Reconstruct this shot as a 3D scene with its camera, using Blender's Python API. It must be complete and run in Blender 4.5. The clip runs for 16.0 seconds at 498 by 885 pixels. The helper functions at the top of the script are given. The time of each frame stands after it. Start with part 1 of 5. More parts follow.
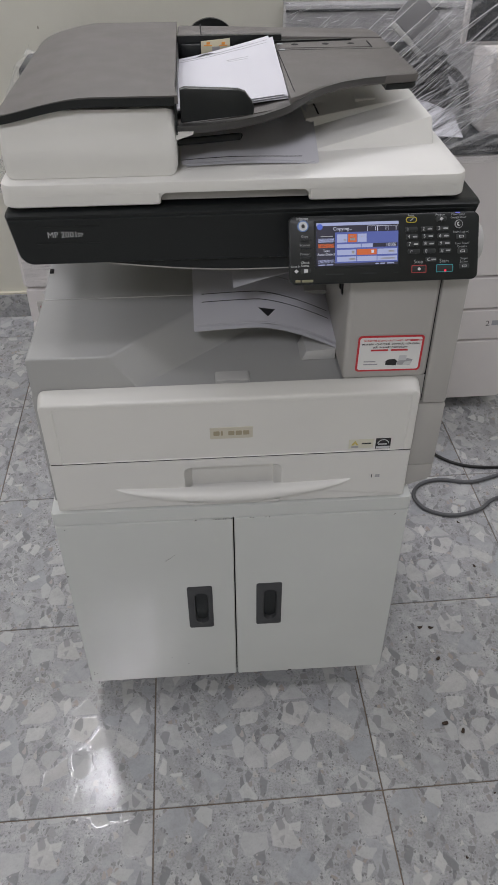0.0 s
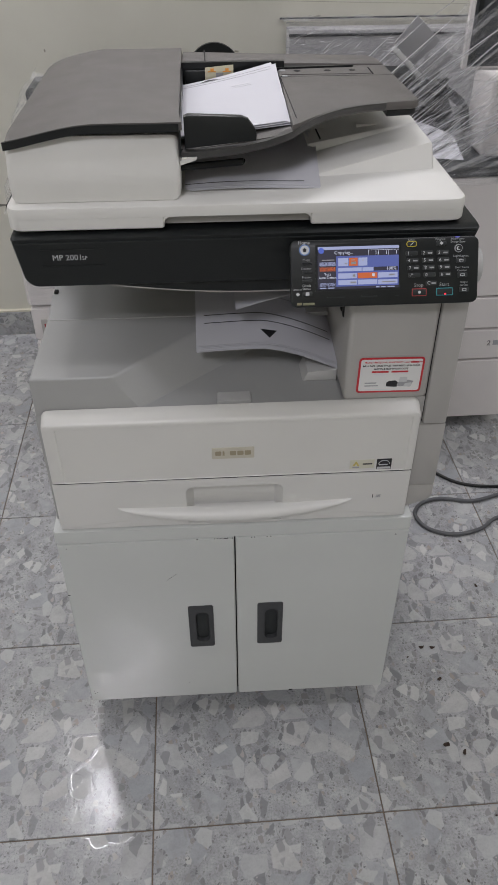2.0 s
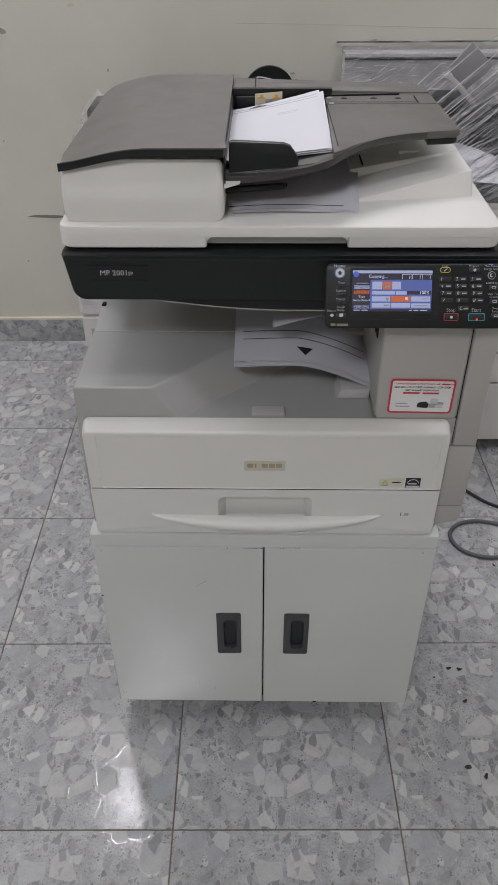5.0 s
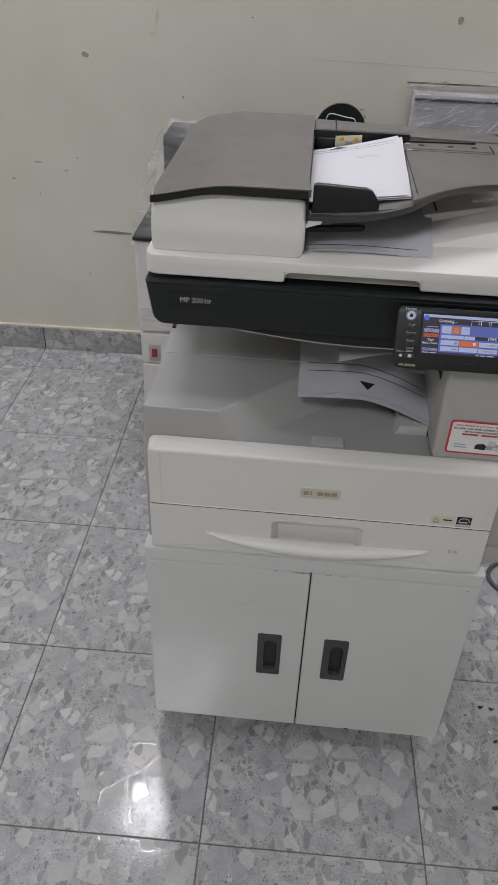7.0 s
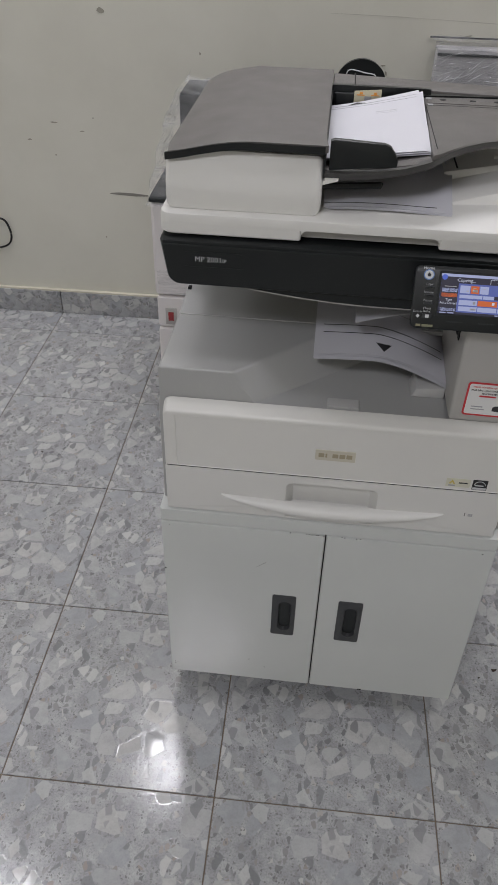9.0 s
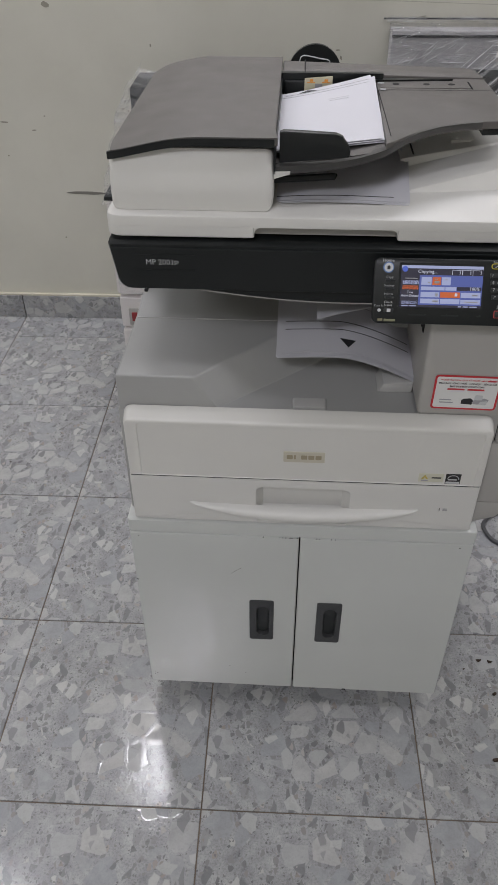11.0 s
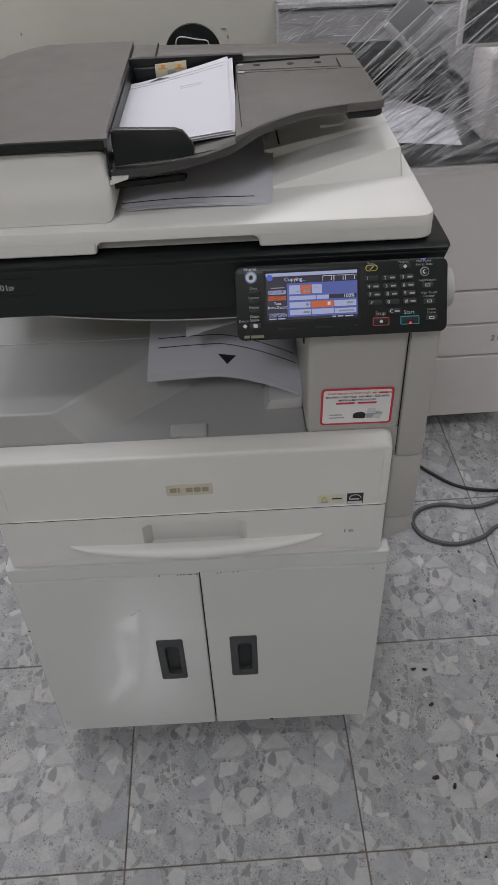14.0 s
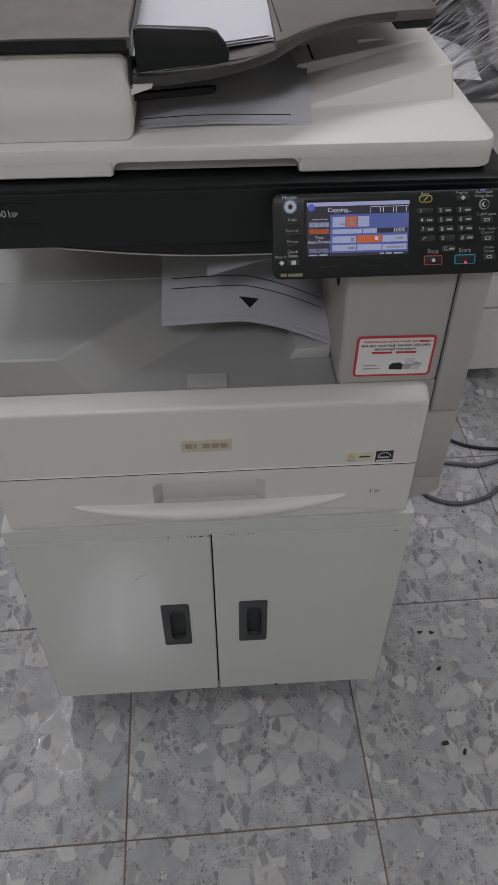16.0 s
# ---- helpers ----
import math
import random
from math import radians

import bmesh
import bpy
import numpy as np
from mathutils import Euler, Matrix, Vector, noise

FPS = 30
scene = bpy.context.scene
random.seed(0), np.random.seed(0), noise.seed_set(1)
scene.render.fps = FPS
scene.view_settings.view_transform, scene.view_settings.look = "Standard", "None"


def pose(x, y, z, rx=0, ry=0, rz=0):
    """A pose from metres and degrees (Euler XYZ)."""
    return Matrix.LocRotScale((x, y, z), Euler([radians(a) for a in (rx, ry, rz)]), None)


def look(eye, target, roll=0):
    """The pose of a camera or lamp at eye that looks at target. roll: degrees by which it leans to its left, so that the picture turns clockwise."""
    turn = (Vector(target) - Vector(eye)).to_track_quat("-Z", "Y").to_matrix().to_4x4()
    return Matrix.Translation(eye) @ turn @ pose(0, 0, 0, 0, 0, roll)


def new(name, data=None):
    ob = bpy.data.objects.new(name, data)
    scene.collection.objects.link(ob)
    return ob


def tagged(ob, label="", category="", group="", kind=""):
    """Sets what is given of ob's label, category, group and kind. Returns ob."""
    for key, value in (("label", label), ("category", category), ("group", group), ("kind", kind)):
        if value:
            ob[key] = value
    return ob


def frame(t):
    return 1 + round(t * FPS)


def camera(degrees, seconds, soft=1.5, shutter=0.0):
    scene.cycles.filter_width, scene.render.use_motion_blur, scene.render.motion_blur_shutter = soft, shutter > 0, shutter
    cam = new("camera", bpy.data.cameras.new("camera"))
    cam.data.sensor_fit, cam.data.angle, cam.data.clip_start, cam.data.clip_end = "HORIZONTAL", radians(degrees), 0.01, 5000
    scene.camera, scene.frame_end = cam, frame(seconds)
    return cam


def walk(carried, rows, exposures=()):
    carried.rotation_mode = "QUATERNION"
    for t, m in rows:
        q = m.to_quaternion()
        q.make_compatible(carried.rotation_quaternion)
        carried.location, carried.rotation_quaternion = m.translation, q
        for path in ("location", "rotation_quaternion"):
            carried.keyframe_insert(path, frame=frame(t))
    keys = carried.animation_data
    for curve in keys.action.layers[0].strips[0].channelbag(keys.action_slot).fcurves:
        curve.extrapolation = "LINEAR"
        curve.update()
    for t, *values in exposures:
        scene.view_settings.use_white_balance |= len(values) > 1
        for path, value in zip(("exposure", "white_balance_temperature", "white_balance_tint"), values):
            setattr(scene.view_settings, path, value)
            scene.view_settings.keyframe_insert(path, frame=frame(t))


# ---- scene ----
cam = camera(36.8, 16.0)
PATH = [
    (0, (0.12, -0.609, 1.306), (0.241, 0.933, 0.038), -0.3),
    (0.5, (0.113, -0.612, 1.314), (0.224, 0.955, 0.075), -0.4),
    (1, (0.101, -0.607, 1.322), (0.212, 0.965, 0.09), -0.0),
    (1.5, (0.112, -0.606, 1.313), (0.225, 0.959, 0.074), -0.0),
    (2, (0.121, -0.61, 1.315), (0.238, 0.958, 0.08), -0.2),
    (2.5, (0.12, -0.601, 1.31), (0.236, 0.957, 0.062), -0.2),
    (3, (0.138, -0.587, 1.316), (0.221, 0.988, 0.086), -0.5),
    (5.5, (0.141, -0.652, 1.352), (0.117, 0.951, 0.157), 0.2),
    (6, (0.113, -0.663, 1.368), (0.066, 0.958, 0.198), 1.1),
    (6.5, (0.093, -0.666, 1.367), (0.016, 0.963, 0.208), 1.9),
    (7, (0.097, -0.66, 1.366), (0.009, 0.959, 0.196), 2.2),
    (7.5, (0.103, -0.659, 1.362), (-0.005, 0.944, 0.17), 1.9),
    (8, (0.097, -0.665, 1.364), (-0.029, 0.925, 0.158), 1.8),
    (10.5, (0.117, -0.64, 1.349), (0.005, 0.896, 0.073), 0.7),
    (11, (0.121, -0.621, 1.353), (0.044, 0.93, 0.092), -0.4),
    (11.5, (0.123, -0.604, 1.355), (0.094, 0.93, 0.071), 0.0),
    (12, (0.102, -0.625, 1.373), (0.093, 0.899, 0.078), 1.3),
    (12.5, (0.12, -0.62, 1.351), (0.111, 0.88, 0.028), 1.0),
    (13, (0.147, -0.584, 1.356), (0.121, 0.924, 0.044), -0.3),
    (13.5, (0.171, -0.541, 1.337), (0.179, 0.977, 0.035), -0.5),
    (14, (0.221, -0.496, 1.328), (0.264, 1.027, 0.032), -2.5),
    (14.5, (0.232, -0.442, 1.297), (0.224, 1.074, -0.007), -3.2),
    (15, (0.24, -0.435, 1.287), (0.187, 1.061, -0.04), -3.9),
    (15.5, (0.195, -0.419, 1.284), (0.193, 1.057, -0.066), -3.2),
    (16, (0.159, -0.432, 1.272), (0.275, 1.007, -0.112), 0.1),
]
EXPOSURES = [(0.0, 0.07), (3.0, 0.07), (7.0, 0.01), (12.5, -0.03), (13.5, -0.10), (15.0, -0.25), (16.0, -0.36)]
walk(cam, [(t, look(eye, target, roll)) for t, eye, target, roll in PATH], EXPOSURES)

# ---- world, lights ----
world = bpy.data.worlds.new("room_world")
scene.world = world
world.use_nodes = True
world.node_tree.nodes["Background"].inputs[0].default_value = (0.9, 0.95, 1.0, 1)
world.node_tree.nodes["Background"].inputs[1].default_value = 0.25


def panel_light(x, y, z, wide, deep, watts, colour=(1.0, 0.985, 1.07)):
    data = bpy.data.lights.new("assumed_panel_glow", "AREA")
    data.shape, data.size, data.size_y = "RECTANGLE", wide, deep
    data.energy, data.color = watts, colour
    ob = new("assumed_panel_glow", data)
    ob.location = (x, y, z)
    return ob


# x, y, width, depth, watts of each ceiling panel; the last two are added fill lights
LAMPS = ((-0.02, 1.55, 1.2, 0.28, 23.5), (-0.50, -1.96, 0.50, 0.70, 31.5), (1.45, 0.1, 1.2, 0.26, 12), (-1.70, 0.75, 1.2, 0.26, 12))
for lx, ly, wide, deep, watts in LAMPS:
    panel_light(lx, ly, 2.86, wide, deep, watts)


# ---- materials ----
class Nodes:
    """Short hand for building a node material."""

    def __init__(self, name):
        self.mat = bpy.data.materials.new(name)
        self.mat.use_nodes = True
        self.tree = self.mat.node_tree
        self.bsdf = self.tree.nodes["Principled BSDF"]

    def add(self, kind, **values):
        n = self.tree.nodes.new(kind)
        for key, value in values.items():
            n.inputs[key.replace("_", " ")].default_value = value
        return n

    def link(self, a, b):
        self.tree.links.new(a, b)

    def coords(self):
        return self.add("ShaderNodeTexCoord").outputs["Object"]

    def noise(self, co, scale, detail=3.0, rough=0.55):
        n = self.add("ShaderNodeTexNoise", Scale=scale, Detail=detail, Roughness=rough)
        self.link(co, n.inputs["Vector"])
        return n.outputs["Fac"]

    def ramp(self, fac, stops):
        r = self.add("ShaderNodeValToRGB")
        el = r.color_ramp.elements
        while len(el) < len(stops):
            el.new(0.5)
        for e, (p, c) in zip(el, stops):
            e.position = p
            e.color = (c, c, c, 1) if isinstance(c, (int, float)) else (*c, 1)
        self.link(fac, r.inputs[0])
        return r.outputs[0]

    def mix(self, fac, a, b, blend="MIX"):
        m = self.tree.nodes.new("ShaderNodeMix")
        m.data_type, m.blend_type = "RGBA", blend
        for k, value in ((0, fac), (6, a), (7, b)):
            socket = m.inputs[k]
            if isinstance(value, (int, float)):
                socket.default_value = value if k == 0 else (value, value, value, 1)
            elif isinstance(value, tuple):
                socket.default_value = (*value, 1)
            else:
                self.link(value, socket)
        return m.outputs[2]

    def math(self, op, a, b=0.0):
        m = self.tree.nodes.new("ShaderNodeMath")
        m.operation = op
        for value, socket in ((a, m.inputs[0]), (b, m.inputs[1])):
            if isinstance(value, (int, float)):
                socket.default_value = value
            else:
                self.link(value, socket)
        return m.outputs[0]

    def bump(self, height, strength, distance):
        b = self.add("ShaderNodeBump", Strength=strength, Distance=distance)
        self.link(height, b.inputs["Height"])
        self.link(b.outputs[0], self.bsdf.inputs["Normal"])


def plastic(name, colour, rough=0.42, grain=0.15, vary=0.06, spec=0.5, grime=None):
    """Moulded plastic or paint: fine texture, faint uneven tone."""
    n = Nodes(name)
    co = n.coords()
    tone = n.ramp(n.noise(co, 7.0, 4.0), [(0.3, tuple(c * (1 - vary) for c in colour)), (0.7, tuple(min(1, c * (1 + vary)) for c in colour))])
    if grime:
        tone = n.mix(n.ramp(n.noise(co, 22.0, 6.0, 0.7), [(0.60, 0.0), (0.78, 0.35)]), tone, grime)
    n.link(tone, n.bsdf.inputs["Base Color"])
    n.link(n.ramp(n.noise(co, 15.0, 5.0), [(0.3, rough - 0.06), (0.7, rough + 0.08)]), n.bsdf.inputs["Roughness"])
    n.bsdf.inputs["Specular IOR Level"].default_value = spec
    n.bump(n.noise(co, 1400.0, 2.0), grain, 0.0004)
    return n.mat


def glow(name, colour, strength=1.0):
    n = Nodes(name)
    n.bsdf.inputs["Base Color"].default_value = (0.02, 0.02, 0.02, 1)
    n.bsdf.inputs["Roughness"].default_value = 0.25
    n.bsdf.inputs["Emission Color"].default_value = (*colour, 1)
    n.bsdf.inputs["Emission Strength"].default_value = strength
    return n.mat


def terrazzo_tile(name):
    """Polished agglomerate floor tile, the same print on every tile: pale and grey angular chips in a speckled binder."""
    n = Nodes(name)
    co = n.coords()

    def warped(scale, amount):
        w = n.add("ShaderNodeTexNoise", Scale=scale, Detail=2.0)
        n.link(co, w.inputs["Vector"])
        off = n.add("ShaderNodeVectorMath")
        off.operation = "MULTIPLY_ADD"
        n.link(w.outputs["Color"], off.inputs[0])
        off.inputs[1].default_value = (amount, amount, 0.0)
        n.link(co, off.inputs[2])
        return off.outputs[0]

    def chips(pos, scale, keep, edge, seed, squash=1.0):
        shift = n.add("ShaderNodeMapping")
        shift.inputs["Location"].default_value = (seed, seed * 0.7, seed * 0.31)
        shift.inputs["Scale"].default_value = (1.0, squash, 1.0)
        shift.inputs["Rotation"].default_value = (0.0, 0.0, seed)
        n.link(pos, shift.inputs["Vector"])
        v = n.add("ShaderNodeTexVoronoi", Scale=scale, Randomness=1.0)
        d = n.add("ShaderNodeTexVoronoi", Scale=scale, Randomness=1.0)
        d.feature = "DISTANCE_TO_EDGE"
        for tex in (v, d):
            n.link(shift.outputs[0], tex.inputs["Vector"])
        sep = n.add("ShaderNodeSeparateColor")
        n.link(v.outputs["Color"], sep.inputs[0])
        inside = n.ramp(d.outputs["Distance"], [(edge * 0.75, 0.0), (edge * 1.25, 1.0)])
        return n.math("MULTIPLY", inside, n.math("GREATER_THAN", sep.outputs[0], keep)), sep.outputs[1], sep.outputs[2]

    soft, crisp = warped(24.0, 0.016), warped(60.0, 0.006)
    base = n.ramp(n.noise(co, 20.0, 7.0, 0.7), [(0.30, (0.235, 0.24, 0.25)), (0.44, (0.32, 0.325, 0.333)), (0.56, (0.385, 0.39, 0.395)), (0.70, (0.475, 0.478, 0.48))])
    base = n.mix(1.0, base, n.ramp(n.noise(co, 260.0, 3.0, 0.7), [(0.36, 0.80), (0.50, 1.0), (0.70, 1.08)]), "MULTIPLY")
    big, tone1, hue = chips(soft, 21.0, 0.48, 0.07, 0.37)
    c1 = n.ramp(tone1, [(0.0, (0.34, 0.355, 0.372)), (0.5, (0.435, 0.44, 0.443)), (1.0, (0.515, 0.508, 0.498))])
    c1 = n.mix(1.0, c1, n.ramp(n.noise(co, 38.0, 5.0, 0.7), [(0.30, 0.84), (0.62, 1.05)]), "MULTIPLY")
    col = n.mix(n.math("MULTIPLY", big, 0.75), base, c1)
    white, tone2, hue = chips(crisp, 36.0, 0.84, 0.10, 1.9, 0.8)
    col = n.mix(n.math("MULTIPLY", white, 0.72), col, n.ramp(tone2, [(0.0, (0.45, 0.455, 0.455)), (1.0, (0.585, 0.585, 0.57))]))
    grey, tone3, hue = chips(soft, 54.0, 0.78, 0.12, 4.3, 0.62)
    c3 = n.ramp(tone3, [(0.0, (0.175, 0.18, 0.187)), (0.5, (0.235, 0.24, 0.246)), (1.0, (0.32, 0.325, 0.325))])
    col = n.mix(n.math("MULTIPLY", n.math("MULTIPLY", grey, 0.8), n.math("SUBTRACT", 1.0, n.math("MULTIPLY", white, 0.9))), col, c3)
    clear = n.math("SUBTRACT", 1.0, n.math("MULTIPLY", n.math("MAXIMUM", big, white), 0.88))
    small, tone4, hue = chips(crisp, 95.0, 0.72, 0.14, 7.7, 0.75)
    c4 = n.ramp(tone4, [(0.0, (0.19, 0.193, 0.20)), (0.55, (0.275, 0.275, 0.275)), (0.8, (0.32, 0.285, 0.26)), (1.0, (0.50, 0.50, 0.49))])
    col = n.mix(n.math("MULTIPLY", small, clear), col, c4)
    grit, tone5, hue = chips(crisp, 210.0, 0.80, 0.16, 11.1)
    col = n.mix(n.math("MULTIPLY", grit, n.math("MULTIPLY", clear, 0.85)), col, n.ramp(tone5, [(0.0, (0.15, 0.15, 0.155)), (1.0, (0.29, 0.285, 0.28))]))
    n.link(col, n.bsdf.inputs["Base Color"])
    flat = n.math("MAXIMUM", n.math("MULTIPLY", big, 0.95), white)
    n.link(n.mix(flat, n.ramp(n.noise(co, 9.0, 5.0), [(0.3, 0.11), (0.7, 0.19)]), 0.05), n.bsdf.inputs["Roughness"])
    n.bsdf.inputs["Specular IOR Level"].default_value = 0.72
    wavy = n.math("MULTIPLY", n.noise(co, 170.0, 3.0), n.math("SUBTRACT", 1.0, flat))
    n.bump(wavy, 0.14, 0.0012)
    return n.mat


def wall_paint(name):
    n = Nodes(name)
    co = n.coords()
    tone = n.ramp(n.noise(co, 1.6, 5.0, 0.6), [(0.3, (0.585, 0.574, 0.501)), (0.7, (0.665, 0.655, 0.580))])
    stain = n.ramp(n.noise(co, 5.0, 7.0, 0.7), [(0.55, 0.0), (0.8, 0.30)])
    tone = n.mix(stain, tone, (0.56, 0.545, 0.475))
    n.link(tone, n.bsdf.inputs["Base Color"])
    n.bsdf.inputs["Roughness"].default_value = 0.65
    n.bump(n.noise(co, 60.0, 5.0), 0.12, 0.003)
    return n.mat


def stretch_film(name):
    """Clear stretch wrap: mostly see-through, with a wrinkled gloss."""
    n = Nodes(name)
    co = n.coords()
    st = n.add("ShaderNodeMapping")
    st.inputs["Rotation"].default_value = (0, radians(38), 0)
    st.inputs["Scale"].default_value = (6, 6, 60)
    n.link(co, st.inputs["Vector"])
    fold = n.noise(st.outputs[0], 1.3, 6.0, 0.7)
    n.bsdf.inputs["Base Color"].default_value = (0.9, 0.9, 0.92, 1)
    n.bsdf.inputs["Roughness"].default_value = 0.12
    n.bump(fold, 1.0, 0.02)
    clear = n.add("ShaderNodeBsdfTransparent")
    mixer = n.add("ShaderNodeMixShader")
    n.link(n.ramp(fold, [(0.42, 0.04), (0.58, 0.12), (0.75, 0.42)]), mixer.inputs[0])
    n.link(clear.outputs[0], mixer.inputs[1])
    n.link(n.bsdf.outputs[0], mixer.inputs[2])
    n.link(mixer.outputs[0], n.tree.nodes["Material Output"].inputs["Surface"])
    return n.mat


def film_band(name):
    """A gathered band of stretch film: milky and half clear."""
    n = Nodes(name)
    n.bsdf.inputs["Base Color"].default_value = (0.82, 0.82, 0.84, 1)
    n.bsdf.inputs["Roughness"].default_value = 0.15
    clear = n.add("ShaderNodeBsdfTransparent")
    mixer = n.add("ShaderNodeMixShader")
    n.link(n.ramp(n.noise(n.coords(), 35.0, 4.0, 0.6), [(0.35, 0.05), (0.70, 0.28)]), mixer.inputs[0])
    n.link(clear.outputs[0], mixer.inputs[1])
    n.link(n.bsdf.outputs[0], mixer.inputs[2])
    n.link(mixer.outputs[0], n.tree.nodes["Material Output"].inputs["Surface"])
    return n.mat


def simple(name, colour, rough=0.5):
    return plastic(name, colour, rough, 0.05, 0.05)


WHITE = plastic("warm_white_plastic", (0.69, 0.684, 0.652), 0.38, 0.2, 0.02)
WHITE_TRAY = plastic("tray_white_plastic", (0.68, 0.676, 0.652), 0.40, 0.2, 0.02)
CAB_PAINT = plastic("painted_steel_white", (0.605, 0.625, 0.608), 0.115, 0.02, 0.02, 0.48)
GREY_BODY = plastic("cool_grey_plastic", (0.375, 0.378, 0.368), 0.36, 0.2, 0.03)
GREY_COL = plastic("warm_grey_plastic", (0.41, 0.40, 0.38), 0.42, 0.2, 0.03)
GREY_LIGHT = plastic("pale_grey_plastic", (0.47, 0.47, 0.46), 0.42, 0.1, 0.03)
ADF_TOP = plastic("taupe_textured_plastic", (0.112, 0.104, 0.098), 0.46, 0.5, 0.02)
HANDLE = plastic("dark_grey_handle", (0.050, 0.052, 0.055), 0.5, 0.3, 0.08)
TRAY_LIP = plastic("dark_taupe_plastic", (0.055, 0.054, 0.052), 0.4, 0.3, 0.06)
BLACK = plastic("black_plastic", (0.0115, 0.0135, 0.0138), 0.34, 0.3, 0.12, 0.35)
BLACK_SOFT = plastic("charcoal_plastic", (0.019, 0.022, 0.0225), 0.45, 0.3, 0.12, 0.35)
DARK_GAP = simple("dark_gap", (0.009, 0.009, 0.009), 0.85)
PAPER = plastic("copy_paper", (0.60, 0.60, 0.635), 0.75, 0.1, 0.015, 0.2)
INK = simple("black_ink", (0.02, 0.02, 0.022), 0.6)
INK_GREY = simple("grey_ink", (0.35, 0.35, 0.37), 0.6)
LETTER = simple("white_print", (0.56, 0.57, 0.58), 0.5)
KEY = plastic("dark_key_plastic", (0.030, 0.033, 0.035), 0.32, 0.1, 0.08)
LETTER_DIM = simple("grey_print", (0.38, 0.39, 0.40), 0.5)
TILE = terrazzo_tile("agglomerate_tile")
GROUT = plastic("brown_grout", (0.18, 0.142, 0.108), 0.85, 0.5, 0.3)
WALL = wall_paint("cream_wall_paint")
CEIL = plastic("ceiling_white", (0.78, 0.78, 0.76), 0.8, 0.2, 0.02)
FILM = stretch_film("clear_stretch_film")
RED = simple("red_print", (0.55, 0.03, 0.04), 0.45)
CABLE_GREY = plastic("grey_cable", (0.085, 0.087, 0.092), 0.5, 0.1, 0.1)
CABLE_BLACK = plastic("black_cable", (0.009, 0.009, 0.009), 0.5, 0.1, 0.1)
COPIER_WHITE = plastic("cool_white_plastic", (0.69, 0.66, 0.65), 0.45, 0.15, 0.03)


# ---- building blocks ----
def part(name, bm, material, parent=None, label="", smooth=True, matrix=None):
    """Link a bmesh as one mesh object, under a thing or a part."""
    bmesh.ops.recalc_face_normals(bm, faces=bm.faces)
    me = bpy.data.meshes.new(name)
    bm.to_mesh(me)
    bm.free()
    if material:
        me.materials.append(material)
    if smooth:
        me.shade_smooth()
        me.set_sharp_from_angle(angle=radians(38))
    ob = new(name, me)
    if parent is not None:
        ob.parent = parent
    if matrix is not None:
        ob.matrix_basis = matrix
    if label:
        tagged(ob, label)
    return ob


def thing(name, m, label, category, group="", kind=""):
    ob = new(name)
    ob.matrix_basis = m
    ob.empty_display_size = 0.05
    return tagged(ob, label, category, group, kind)


def add_box(bm, x0, x1, y0, y1, z0, z1, bevel=0.0, seg=2):
    ret = bmesh.ops.create_cube(bm, size=1.0)
    vs = ret["verts"]
    for v in vs:
        v.co = Vector(((x0 + x1) / 2 + v.co.x * (x1 - x0), (y0 + y1) / 2 + v.co.y * (y1 - y0), (z0 + z1) / 2 + v.co.z * (z1 - z0)))
    if bevel:
        edges = list({e for v in vs for e in v.link_edges})
        bmesh.ops.bevel(bm, geom=edges, offset=bevel, segments=seg, profile=0.5, affect="EDGES")
    return bm


def box(x0, x1, y0, y1, z0, z1, bevel=0.0, seg=2):
    return add_box(bmesh.new(), x0, x1, y0, y1, z0, z1, bevel, seg)


def add_prism(bm, poly, axis, a, b, bevel=0.0, seg=2):
    """Extrude a 2D outline along an axis; outline in the other two axes, in order x, y, z."""
    def at(p, k):
        return {"x": (k, p[0], p[1]), "y": (p[0], k, p[1]), "z": (p[0], p[1], k)}[axis]
    va = [bm.verts.new(at(p, a)) for p in poly]
    vb = [bm.verts.new(at(p, b)) for p in poly]
    n = len(poly)
    fs = [bm.faces.new(va), bm.faces.new(vb)]
    for i in range(n):
        fs.append(bm.faces.new((va[i], va[(i + 1) % n], vb[(i + 1) % n], vb[i])))
    bmesh.ops.recalc_face_normals(bm, faces=fs)
    if bevel:
        edges = [e for f in fs[:2] for e in f.edges]
        bmesh.ops.bevel(bm, geom=edges, offset=bevel, segments=seg, profile=0.5, affect="EDGES")
    return bm


def prism(poly, axis, a, b, bevel=0.0, seg=2):
    return add_prism(bmesh.new(), poly, axis, a, b, bevel, seg)


def rrect(x0, x1, z0, z1, r, n=5):
    """Outline of a rounded rectangle; r may be one radius or four (bl, br, tr, tl)."""
    rs = (r,) * 4 if isinstance(r, (int, float)) else r
    pts = []
    for (cx, cz, a0), q in zip(((x0, z0, 180), (x1, z0, 270), (x1, z1, 0), (x0, z1, 90)), rs):
        ox = cx + q * (1 if cx == x0 else -1)
        oz = cz + q * (1 if cz == z0 else -1)
        for i in range(n + 1):
            a = radians(a0 + 90 * i / n)
            pts.append((ox + q * math.cos(a), oz + q * math.sin(a)))
    return pts


